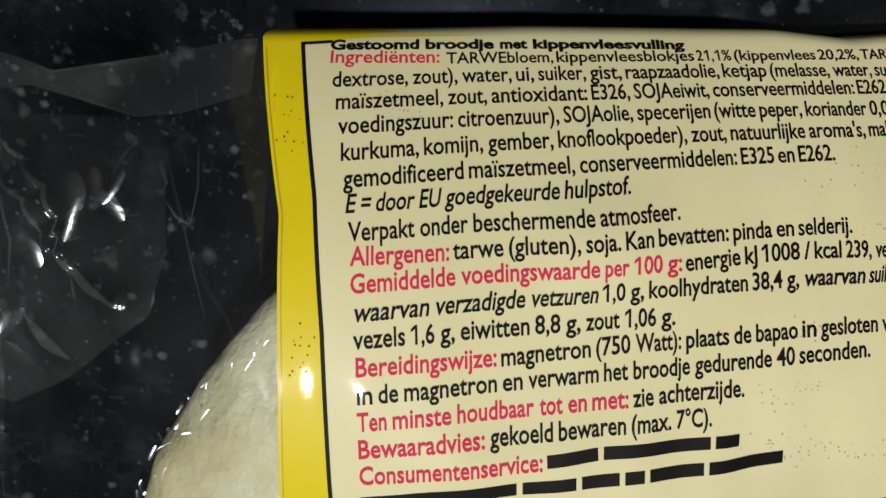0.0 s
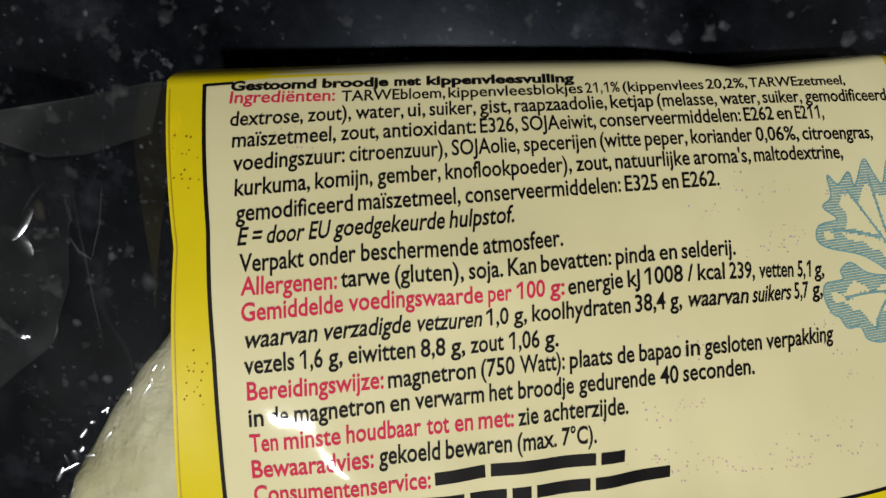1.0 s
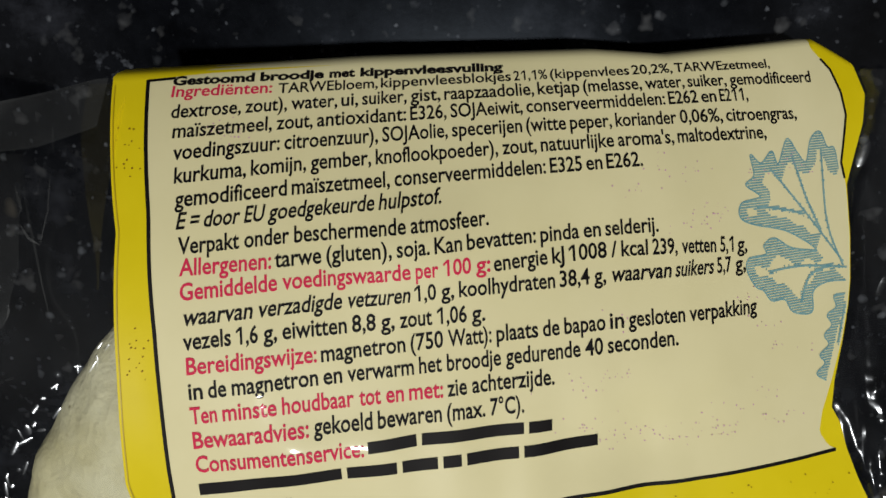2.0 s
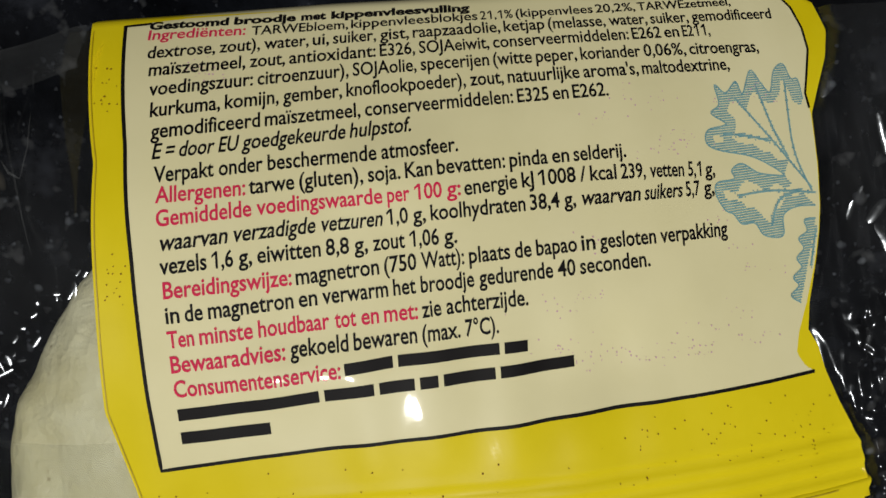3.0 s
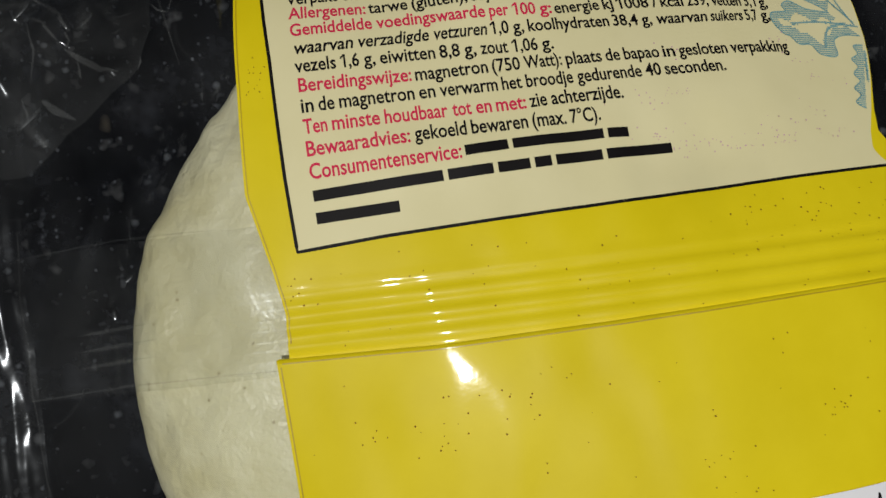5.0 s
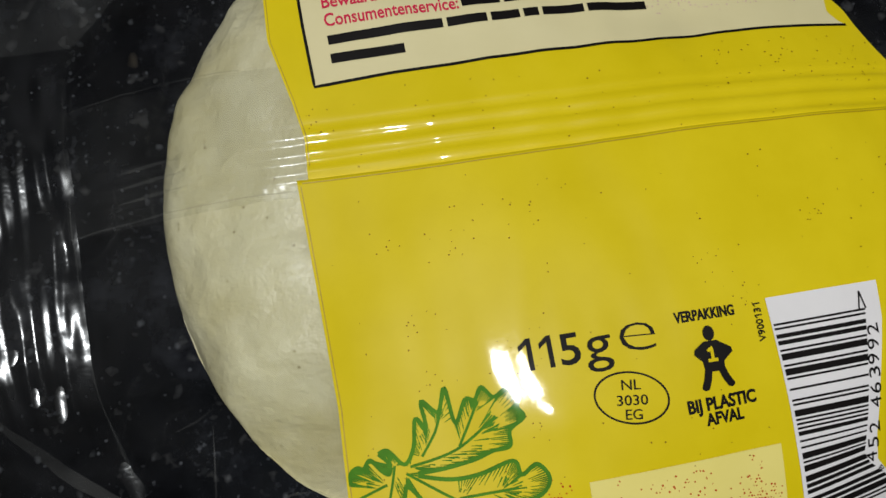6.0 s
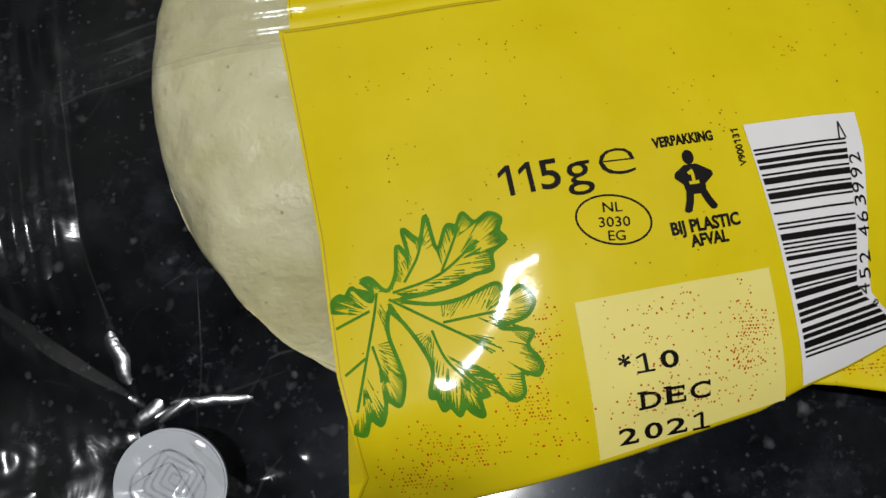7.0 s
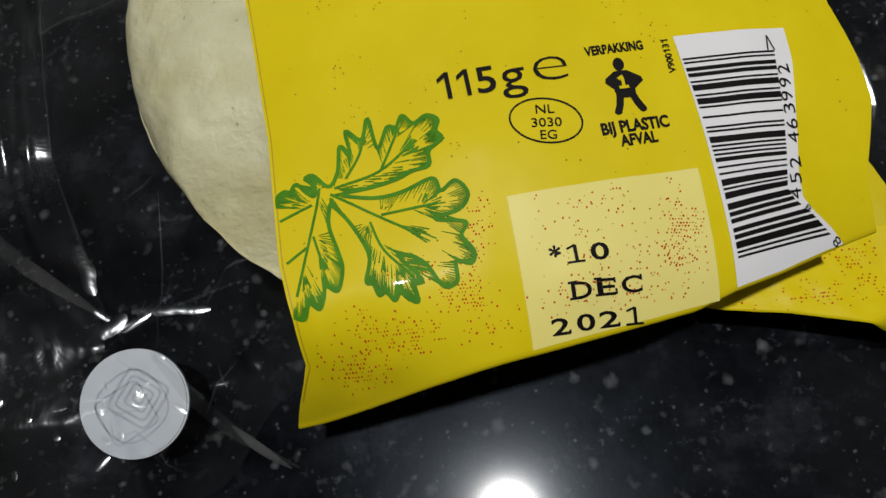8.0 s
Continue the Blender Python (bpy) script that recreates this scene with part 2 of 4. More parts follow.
# ---- the form of the package ----
BULGE = (44.295, -2.213, -3.949, -4.369, -8.540, -6.584, 2.911, -7.778, -0.942, -5.623, -1.474, 10.660)


def smooth_step(a, b, v):
    s = min(1.0, max(0.0, (v - a) / (b - a)))
    return s * s * (3 - 2 * s)


# soft dents and swells of the film: centre, half widths, rise
WRINKLES = [(17, 2.5, 8, 5, 1.2), (13.8, -76.6, 5.0, 3.4, 0.3), (23.4, -95.9, 4.0, 3.2, 0.6), (41, -22, 9, 6, -1.5), (6, -19.5, 9, 3.6, 0.7), (-9.5, -99, 1.3, 4, 0.55), (-6.5, -102, 1.6, 2, -0.5), (-12, -103, 1.0, 2, 0.5), (-2, -101.5, 2.2, 1.4, 0.4)]


def height(x, y):
    """Height of the printed film over the worktop, in mm."""
    u = (min(max(x, -17), 80) - 20) / 50
    v = (min(max(y, -112), 26) + 45) / 60
    terms = (1, u, v, u * u, u * v, v * v, u * u * v, u * v * v, v ** 3, v ** 4, u ** 3, u * v ** 3)
    z = sum(c * t for c, t in zip(BULGE, terms))
    left = smooth_step(15, -16, x)
    drop = max(0.0, -92 - y)
    z -= drop * drop * (0.012 + 0.085 * left)
    z += 0.50 * noise.noise(Vector((x * 0.065, y * 0.045, 2.0))) + 0.17 * noise.noise(Vector((x * 0.20, y * 0.09, 7.0)))
    z += 0.16 * math.sin(x * 0.72 + 0.05 * y) * smooth_step(2, 14, x) * smooth_step(58, 46, x) * smooth_step(-10, -20, y) * smooth_step(-36, -30, y)
    for cx, cy, wx, wy, rise in WRINKLES:
        z += rise * math.exp(-((x - cx) / wx) ** 2 - ((y - cy) / wy) ** 2)
    return max(z, 1.0)


def seam(x, y):
    """Fine folds of the lengthwise seal, running across the film."""
    w = smooth_step(-32.5, -35, y) * smooth_step(-43, -41, y)
    return w * (0.22 * math.sin(y * 2.6 + 0.4 * math.sin(x * 0.05)) + 0.18 * noise.noise(Vector((x * 0.02, y * 1.1, 5))))


def on_upper(x, y, off=0.0):
    return mm(x, y, height(x, y) + seam(x, y) + off)


def on_lower(x, y, off=0.0):
    return mm(x, y, height(x, y) + 0.45 + off)


UPPER_LEFT = [(23, -19.8), (17.4, -18.7), (5.5, -16.2), (-9, -15.9), (-21.8, -15.9), (-31, -13.6), (-36, -12.6), (-43, -12.9)]
UPPER_RIGHT = [(23, 77.0), (17.6, 78.8), (13.8, 77.7), (9.3, 75.4), (6.2, 73.9), (3.5, 73.8), (-0.4, 73.7), (-5.7, 73.2), (-8.6, 72.6), (-12.8, 71.4), (-17.5, 69.9), (-20.8, 69.3), (-22.9, 70.5), (-26, 71.3), (-30, 73.0), (-36, 76.0), (-43, 77.0)]
LOWER_LEFT = [(-41, -14.3), (-71, -12.8), (-77, -12.9), (-88, -13.0), (-95, -12.2), (-100, -12.2), (-104, -15.5), (-106, -17.0)]
LOWER_RIGHT = [(-41, 77.0), (-52, 70.0), (-61, 67.5), (-70, 69.5), (-76, 70.0), (-86, 67.0), (-92, 68.0), (-98, 70.0)]
LOWER_TOP = [(-20, -41.4), (5, -42.0), (27, -41.7), (51, -41.1), (80, -40.4)]
TOP_EDGE = [(-20, 22.0), (10, 23.0), (40, 23.4), (50, 22.6), (60, 23.4), (72, 24.4), (80, 20.0)]
BOTTOM_EDGE = [(-18, -105.6), (-12, -105.4), (-6, -105.0), (6, -104.2), (20, -102.8), (39, -100.4), (45, -98.6), (52, -97.1), (62, -94.3), (80, -90.0)]


def sheet(name, surface, left, right, top, bottom, mat, parent, label="", off=0.0, nu=70, nv=60, lips=()):
    """A sheet on the film between two side lines (by y) and two end lines (by x). lips: rows (end, dy, fall) that turn an end over."""
    verts, rows = [], 0
    plan = []
    for j in range(nv):
        r = j / (nv - 1)
        row = []
        for i in range(nu):
            s = i / (nu - 1)
            x = along(left, 0.5 * (top[0][1] + bottom[0][1])) * (1 - s) + along(right, 0.5 * (top[0][1] + bottom[0][1])) * s
            for _ in range(2):
                y = along(top, x) * (1 - r) + along(bottom, x) * r
                x = along(left, y) * (1 - s) + along(right, y) * s
            row.append((x, y))
        plan.append(row)
    first = [[(x, along(top, x) + dy, f) for x, y in plan[0]] for end, dy, f in lips if end == "top"]
    last = [[(x, along(bottom, x) + dy, f) for x, y in plan[-1]] for end, dy, f in lips if end == "bottom"]
    for row in first:
        for (x, y, f), (x0, y0) in zip(row, plan[0]):
            z = surface(x0, y0, off)[2] * 1000
            verts.append(mm(x, y, 1.0 + (z - 1.0) * f))
    for row in plan:
        verts += [surface(x, y, off) for x, y in row]
    for row in last:
        for (x, y, f), (x0, y0) in zip(row, plan[-1]):
            z = surface(x0, y0, off)[2] * 1000
            verts.append(mm(x, y, 1.0 + (z - 1.0) * f))
    return put(name, verts, grid_faces(nu, nv + len(first) + len(last)), mat, parent, label)


def ribbon(lines, surface, width, off, name, mat, parent, label="", taper=False):
    """Printed strokes: each line of plan points becomes a narrow strip on the film."""
    verts, faces = [], []
    for line in lines:
        n = len(line)
        if n < 2:
            continue
        k = len(verts)
        for i, (x, y) in enumerate(line):
            (ax, ay), (bx, by) = line[max(0, i - 1)], line[min(n - 1, i + 1)]
            d = math.hypot(bx - ax, by - ay) or 1.0
            w = width / 2 * (0.15 + 0.85 * math.sin(math.pi * i / (n - 1)) if taper == "both" else 1 - 0.75 * i / (n - 1) if taper else 1.0)
            ox, oy = -(by - ay) / d * w, (bx - ax) / d * w
            verts += [surface(x + ox, y + oy, off), surface(x - ox, y - oy, off)]
        faces += [(k + 2 * i, k + 2 * i + 1, k + 2 * i + 3, k + 2 * i + 2) for i in range(n - 1)]
    return put(name, verts, faces, mat, parent, label)


def steps(points, step=1.0):
    """Points along straight pieces, no farther apart than step."""
    out = []
    for (ax, ay), (bx, by) in zip(points, points[1:]):
        n = max(1, int(math.hypot(bx - ax, by - ay) / step))
        out += [(ax + (bx - ax) * i / n, ay + (by - ay) * i / n) for i in range(n)]
    return out + [points[-1]]


CHARS = {}


def character(c, weight):
    """One character of the built-in font as flat corners and faces, a capital one unit high, and its advance. A 1 gets the flag that the font lacks."""
    if (c, weight) not in CHARS:
        shapes = []
        for body in (c, c + "|", "|"):
            curve = bpy.data.curves.new("lettering", "FONT")
            curve.body, curve.size, curve.offset, curve.resolution_u = body, 1.0, weight, 3
            ob = new("lettering", curve)
            me = bpy.data.meshes.new_from_object(ob.evaluated_get(bpy.context.evaluated_depsgraph_get()))
            shapes.append(([(v.co.x / 0.729, v.co.y / 0.729) for v in me.vertices], [tuple(f.vertices) for f in me.polygons]))
            bpy.data.objects.remove(ob)
            bpy.data.curves.remove(curve)
            bpy.data.meshes.remove(me)
        verts, faces = shapes[0]
        advance = max(v[0] for v in shapes[1][0]) - max(v[0] for v in shapes[2][0])
        if c == "1":
            left, top = min(v[0] for v in verts), max(v[1] for v in verts)
            k = len(verts)
            verts = [(x + 0.16, y) for x, y in verts] + [(left + 0.18, top), (left - 0.12, top - 0.20), (left - 0.12, top - 0.36), (left + 0.18, top - 0.17)]
            faces = faces + [(k, k + 1, k + 2, k + 3)]
            advance += 0.14
        CHARS[(c, weight)] = (verts, faces, advance)
    return CHARS[(c, weight)]


def glyphs(words, weight=0.0):
    """Words as flat corners and faces, with a capital letter one unit high."""
    verts, faces, at = [], [], 0.0
    for c in words:
        if c == " ":
            at += 0.38
            continue
        v, f, advance = character(c, weight)
        faces += [tuple(i + len(verts) for i in face) for face in f]
        verts += [(x + at, y) for x, y in v]
        at += advance
    return verts, faces


def lettering(words, x0, y0, x1, y1, cap, mat, parent, surface=on_upper, weight=0.02, slant=0.0, name="text_line", off=0.16):
    """Words printed from one end of a base line to the other; cap: height of a capital in mm."""
    verts, faces = glyphs(words, weight)
    lo, hi = min(v[0] for v in verts), max(v[0] for v in verts)
    length = math.hypot(x1 - x0, y1 - y0)
    dx, dy = (x1 - x0) / length, (y1 - y0) / length
    out = []
    for gx, gy in verts:
        a, b = (gx - lo) / (hi - lo) * length + gy * cap * slant, gy * cap
        out.append(surface(x0 + a * dx - b * dy, y0 + a * dy + b * dx, off))
    return put(name, out, faces, mat, parent, smooth=False)


def bow(xs, ys):
    """The bent base line of a line of print: heights at the start, the middle and the end of its words."""
    a, c = xs[0], xs[-1]

    def at(x):
        s = (x - a) / (c - a)
        return ys[0] * (1 - s) * (1 - 2 * s) + 4 * ys[1] * s * (1 - s) + ys[2] * s * (2 * s - 1)
    return at


def text_line(words, xs, ys, cap, mat=None, italic=(), weight=0.016, gap=0.30):
    """A line of small print, word by word: xs holds the start of each word and the line's end."""
    base, verts, faces = bow(xs, ys), [], []
    for k, word in enumerate(words.split()):
        flat, form = glyphs(word, weight)
        lo, hi = min(v[0] for v in flat), max(v[0] for v in flat)
        x0, x1 = xs[k], xs[k + 1] - (gap * cap if k + 2 < len(xs) else 0.0)
        tilt = (base(x1) - base(x0)) / (x1 - x0)
        slant = (0.17 if k in italic else 0.0) - tilt
        faces += [tuple(i + len(verts) for i in f) for f in form]
        for gx, gy in flat:
            x = x0 + (x1 - x0) * (gx - lo) / (hi - lo)
            verts.append(on_upper(x + gy * cap * slant, base(x) + gy * cap, 0.16))
    return put("text_line", verts, faces, mat or INK, field, smooth=False)


def text_bars(xs, ys, cap):
    """Plain bars that stand for the words of a line."""
    base = bow(xs, ys)
    lines = [steps([(x0, base(x0) + cap * 0.42), (x1, base(x1) + cap * 0.42)]) for x0, x1 in zip(xs, [x - 0.3 * cap for x in xs[1:-1]] + [xs[-1]])]
    return ribbon(lines, on_upper, cap * 0.66, 0.16, "text_bar", INK, field)


# ---- the package ----
package = tagged(new("bun_package"), "yellow printed plastic pack with clear ends lying on a granite worktop", "food package")
upper = sheet("upper_panel", on_upper, UPPER_LEFT, UPPER_RIGHT, TOP_EDGE, [(-20, -43.0), (80, -43.0)], YELLOW, package, "glossy yellow film with sealed folds", nu=96, nv=110,
              lips=(("top", -2.0, 0.02), ("top", 0.2, 0.25), ("top", 0.9, 0.6), ("top", 0.8, 0.85), ("top", 0.4, 0.95)))
lower = sheet("lower_panel", on_lower, LOWER_LEFT, LOWER_RIGHT, LOWER_TOP, BOTTOM_EDGE, YELLOW, package, "overlapping yellow film with a cut edge", nu=96, nv=100,
              lips=(("top", 0.05, 0.97), ("bottom", -0.25, 0.985), ("bottom", -0.1, 0.96), ("bottom", 4.0, 0.85), ("bottom", 14.0, 0.5), ("bottom", 26.0, 0.15)))


def on_under(x, y, off=0.0):
    """The film that turns under the pack at its foot, loosely crumpled."""
    z = 12.0 + 0.004 * (y + 100) ** 2 + 0.9 * noise.noise(Vector((x * 0.11, y * 0.09, 9))) + 0.35 * noise.noise(Vector((x * 0.3, y * 0.35, 2)))
    return mm(x, y, min(z, max(height(x, y) - 2.5, 2.0)) + off)


under = sheet("underside", on_under, [(-110, 46.6), (-96, 46.6), (-60, 44.0)], [(-110, 92.0), (-92, 86.0), (-60, 74.0)], [(44, -62.0), (92, -62.0)], [(46, -95.7), (47, -96.1), (60.8, -99.5), (74.6, -104.0), (92, -109.0)], YELLOW, package, "yellow film turned under the pack", nu=60, nv=50,
              lips=(("bottom", 0.3, 0.96), ("bottom", 2.0, 0.85)))

# thin darker lines: shade along the cut film edges, put in as colour
ribbon([[(along(LOWER_LEFT, y) + 0.42, y) for y in [-42.4 - 0.8 * i for i in range(77)]]], on_lower, 0.16, 0.1, "cut_edge", EDGE_SHADE, lower)
ribbon([[(x, along(LOWER_TOP, x) - 0.45) for x in [-13.6 + 1.5 * i for i in range(58)]]], on_lower, 0.16, 0.1, "cut_edge", EDGE_SHADE, lower)
ribbon([[(along(UPPER_LEFT, y) + 0.35, y) for y in [21.0 - 0.8 * i for i in range(77)]]], on_upper, 0.13, 0.1, "cut_edge", EDGE_SHADE, upper)

# cream text field with its black frame line
FIELD_LEFT = [(22, -15.4), (7, -12.9), (-5, -11.8), (-20.6, -11.0), (-29.3, -10.4)]
FIELD_RIGHT = [(24, 71.0), (21, 73.6), (18, 74.7), (15, 75.0), (11.4, 74.0), (9, 73.3), (6.2, 73.7), (3.5, 73.65), (-0.4, 73.55), (-5.7, 73.05), (-8.6, 72.45), (-12.8, 71.2), (-17.5, 69.4), (-21, 67.8), (-23.4, 67.2), (-25.2, 68.4), (-26.5, 70.8)]
FIELD_TOP = [(-16, 21.5), (-8, 22.15), (0, 22.5), (10, 22.95), (40, 23.35), (50, 22.55), (60, 23.35), (72, 24.3), (74, 23.6)]
FIELD_BOTTOM = [(-10.4, -29.15), (0, -28.4), (9.6, -28.0), (21.5, -27.6), (31, -27.3), (42, -26.9), (54, -26.4), (70, -25.9)]
field = sheet("text_field", on_upper, FIELD_LEFT, FIELD_RIGHT, FIELD_TOP, FIELD_BOTTOM, CREAM, package, "cream field of small print", off=0.07, nu=96, nv=90,
              lips=(("top", 1.1, 0.62), ("top", 0.95, 0.87), ("top", 0.5, 0.96)))
frame_line = [(along(FIELD_LEFT, y), y) for y in [21.6 - i for i in range(51)]] + [(x, along(FIELD_BOTTOM, x)) for x in [-10.4 + i for i in range(81)]]
ribbon([frame_line], on_upper, 0.42, 0.12, "frame_line", INK, field)
ribbon([[(-15.2 + i, along(FIELD_TOP, -15.2 + i) - 0.1) for i in range(4)]], on_upper, 0.3, 0.12, "frame_line", INK, field)
ribbon([[(along(FIELD_RIGHT, y), y) for y in [22.5 - 0.5 * i for i in range(32)]]], on_upper, 0.35, 0.12, "frame_line", INK, field)

text_line("Gestoomd broodje met kippenvleesvulling", (-12.39, -2.30, 5.97, 9.74, 27.66), (20.89, 21.46, 21.84), 1.0, weight=0.045, gap=0.65)
text_line("Ingrediënten:", (-12.27, -0.73), (19.57, 19.69, 19.81), 1.3, RED)
text_line("TARWEbloem, kippenvleesblokjes 21,1% (kippenvlees 20,2%, TARWEzetmeel,", (0.01, 12.32, 28.97, 33.67, 44.60, 50.66, 64.31), (19.72, 20.68, 21.50), 1.2)
text_line("dextrose, zout), water, ui, suiker, gist, raapzaadolie, ketjap (melasse, water, suiker, gemodificeerd", (-11.86, -3.58, 1.71, 7.64, 10.13, 15.99, 20.13, 31.93, 37.81, 46.19, 52.17, 58.17, 70.12), (17.23, 18.79, 19.48), 1.55)
text_line("maïszetmeel, zout, antioxidant: E326, SOJAeiwit, conserveermiddelen: E262 en E211,", (-11.35, 0.20, 4.90, 15.98, 20.87, 30.33, 49.14, 53.81, 56.43, 60.41), (15.09, 16.60, 17.42), 1.62)
text_line("voedingszuur: citroenzuur), SOJAolie, specerijen (witte peper, koriander 0,06%, citroengras,", (-10.97, 1.29, 12.69, 21.00, 30.15, 35.71, 41.67, 50.40, 56.91, 67.13), (12.77, 14.52, 14.86), 1.68)
text_line("kurkuma, komijn, gember, knoflookpoeder), zout, natuurlijke aroma's, maltodextrine,", (-10.53, -2.22, 4.45, 11.96, 27.05, 31.84, 41.73, 49.74, 62.25), (10.33, 12.09, 12.64), 1.72)
text_line("gemodificeerd maïszetmeel, conserveermiddelen: E325 en E262.", (-10.18, 2.43, 14.18, 32.84, 37.40, 40.01, 44.77), (7.89, 9.28, 10.09), 1.75)
text_line("E = door EU goedgekeurde hulpstof.", (-9.86, -8.43, -6.96, -2.62, -0.03, 12.37, 19.59), (5.61, 6.35, 7.14), 1.78, italic=range(6))
text_line("Verpakt onder beschermende atmosfeer.", (-9.50, -2.45, 2.92, 16.07, 25.12), (3.06, 3.83, 4.51), 1.8)
text_line("Allergenen:", (-9.27, 0.49), (0.85, 0.96, 1.07), 1.82, RED)
text_line("tarwe (gluten), soja. Kan bevatten: pinda en selderij.", (0.86, 6.55, 14.49, 18.76, 22.48, 31.26, 36.62, 39.34, 46.16), (1.12, 2.03, 2.47), 1.82)
text_line("Gemiddelde voedingswaarde per 100 g:", (-9.12, 1.72, 16.58, 19.73, 23.49, 25.18), (-1.70, -1.00, -0.54), 1.85, RED)
text_line("energie kJ 1008 / kcal 239, vetten 5,1 g,", (25.61, 32.61, 34.67, 39.97, 41.25, 45.20, 48.98, 54.16, 56.52, 57.93), (-0.62, -0.06, -0.66), 1.85)
text_line("waarvan verzadigde vetzuren 1,0 g, koolhydraten 38,4 g, waarvan suikers 5,7 g,", (-8.88, -0.94, 8.77, 16.40, 19.42, 21.48, 33.43, 37.70, 39.75, 47.95, 53.60, 56.08, 57.57), (-4.33, -3.09, -2.85), 1.86, italic=(0, 1, 2, 8, 9))
text_line("vezels 1,6 g, eiwitten 8,8 g, zout 1,06 g.", (-8.75, -3.15, -0.27, 1.75, 9.35, 12.56, 14.69, 18.92, 22.90, 24.47), (-6.88, -6.25, -5.92), 1.9)
text_line("Bereidingswijze:", (-8.47, 5.45), (-9.51, -9.31, -9.12), 1.9, RED)
text_line("magnetron (750 Watt): plaats de bapao in gesloten verpakking", (5.92, 15.86, 20.15, 25.74, 31.24, 33.83, 39.46, 41.79, 49.57, 58.84), (-9.16, -8.20, -8.06), 1.9)
text_line("in de magnetron en verwarm het broodje gedurende 40 seconden.", (-8.32, -6.23, -3.72, 6.13, 8.77, 16.78, 19.96, 26.80, 36.30, 39.08, 48.03), (-12.24, -11.19, -10.62), 1.92)
text_line("Ten minste houdbaar tot en met:", (-8.27, -4.81, 1.59, 10.02, 13.02, 15.60, 19.49), (-14.95, -14.41, -14.06), 1.95, RED)
text_line("zie achterzijde.", (19.98, 22.82, 32.51), (-14.00, -13.73, -13.68), 1.95)
text_line("Bewaaradvies:", (-8.13, 4.44), (-17.77, -17.49, -17.22), 1.98, RED)
text_line("gekoeld bewaren (max. 7°C).", (4.98, 12.06, 19.88, 24.90, 28.84), (-17.07, -16.76, -16.49), 1.98)
text_line("Consumentenservice:", (-8.03, 10.47), (-20.59, -20.22, -19.85), 2.0, RED)
text_bars((10.89, 16.95, 29.38, 32.18), (-19.78, -19.23, -19.18), 2.0)
text_bars((-7.90, 8.47, 14.71, 19.36, 22.10, 28.79, 37.80), (-23.54, -22.34, -21.76), 2.05)
text_bars((-7.80, 2.20), (-26.29, -26.08, -25.87), 2.1)

# yellow lower panel: quantity, marks, bar code, date
for c, x0, x1, cap in (("1", 10.40, 12.05, 4.1), ("1", 13.0, 14.6, 4.1), ("5", 15.45, 18.0, 4.0), ("g", 18.6, 21.95, 4.7)):
    lettering(c, x0, -69.95, x1, -69.92, cap, INK, lower, on_lower, 0.012 if c != "g" else 0.0, name="digit")
lettering("e", 23.0, -69.5, 27.5, -69.75, 5.9, INK, lower, on_lower, -0.02, name="estimated_sign")
ring = [(23.3 + 4.6 * math.cos(a) * 1.0, -75.1 + 3.15 * math.sin(a) - 0.14 * 4.6 * math.cos(a)) for a in [i * math.tau / 48 for i in range(49)]]
ribbon([ring], on_lower, 0.24, 0.12, "oval_mark", INK, lower)
lettering("NL", 22.2, -74.0, 24.6, -74.25, 1.3, INK, lower, on_lower, 0.004)
lettering("3030", 21.3, -75.8, 25.2, -76.2, 1.3, INK, lower, on_lower, 0.004)
lettering("EG", 22.1, -77.6, 24.2, -77.85, 1.3, INK, lower, on_lower, 0.004)
lettering("VERPAKKING", 30.3, -66.95, 38.2, -66.95, 1.35, INK, lower, on_lower, 0.035)
lettering("BIJ PLASTIC", 30.1, -78.2, 39.2, -77.95, 1.6, INK, lower, on_lower, 0.035)
lettering("AFVAL", 32.2, -79.95, 37.25, -79.8, 1.5, INK, lower, on_lower, 0.035)
lettering("V900131", 41.8, -70.8, 41.7, -65.9, 0.95, INK, lower, on_lower, 0.02)


# waste mark, drawn as plain shapes
def blot(cx, cy, rx, ry, mat, off=0.12):
    ring = [on_lower(cx + rx * math.cos(k * math.tau / 28), cy + ry * math.sin(k * math.tau / 28), off) for k in range(28)]
    put("waste_mark", [on_lower(cx, cy, off)] + ring, [(0, 1 + k, 1 + (k + 1) % 28) for k in range(28)], mat, lower)


def plate(points, off=0.13):
    """A flat printed shape round its middle."""
    outline = steps(points + points[:1], 0.3)[:-1]
    cx, cy = sum(p[0] for p in outline) / len(outline), sum(p[1] for p in outline) / len(outline)
    n = len(outline)
    put("waste_mark", [on_lower(cx, cy, off)] + [on_lower(x, y, off) for x, y in outline], [(0, 1 + k, 1 + (k + 1) % n) for k in range(n)], INK, lower)


blot(34.3, -68.75, 0.74, 0.95, INK)
plate([(33.5, -69.7), (35.1, -69.7), (36.9, -70.8), (37.05, -71.35), (35.75, -72.4), (35.65, -73.55), (33.15, -73.5), (32.95, -72.2), (32.0, -71.2), (32.15, -70.6)])
ribbon([steps([(33.55, -73.1), (33.25, -74.4), (32.85, -75.35)], 0.3), steps([(35.2, -73.1), (35.7, -74.4), (36.2, -75.25)], 0.3)], on_lower, 0.95, 0.14, "waste_mark", INK, lower)
blot(32.85, -75.35, 0.5, 0.4, INK, 0.15)
blot(36.2, -75.25, 0.5, 0.4, INK, 0.15)
ribbon([steps([(33.75, -70.95), (34.3, -70.55), (34.3, -72.1)], 0.3), steps([(33.65, -72.1), (34.95, -72.1)], 0.3)], on_lower, 0.42, 0.24, "waste_mark", YELLOW, lower)

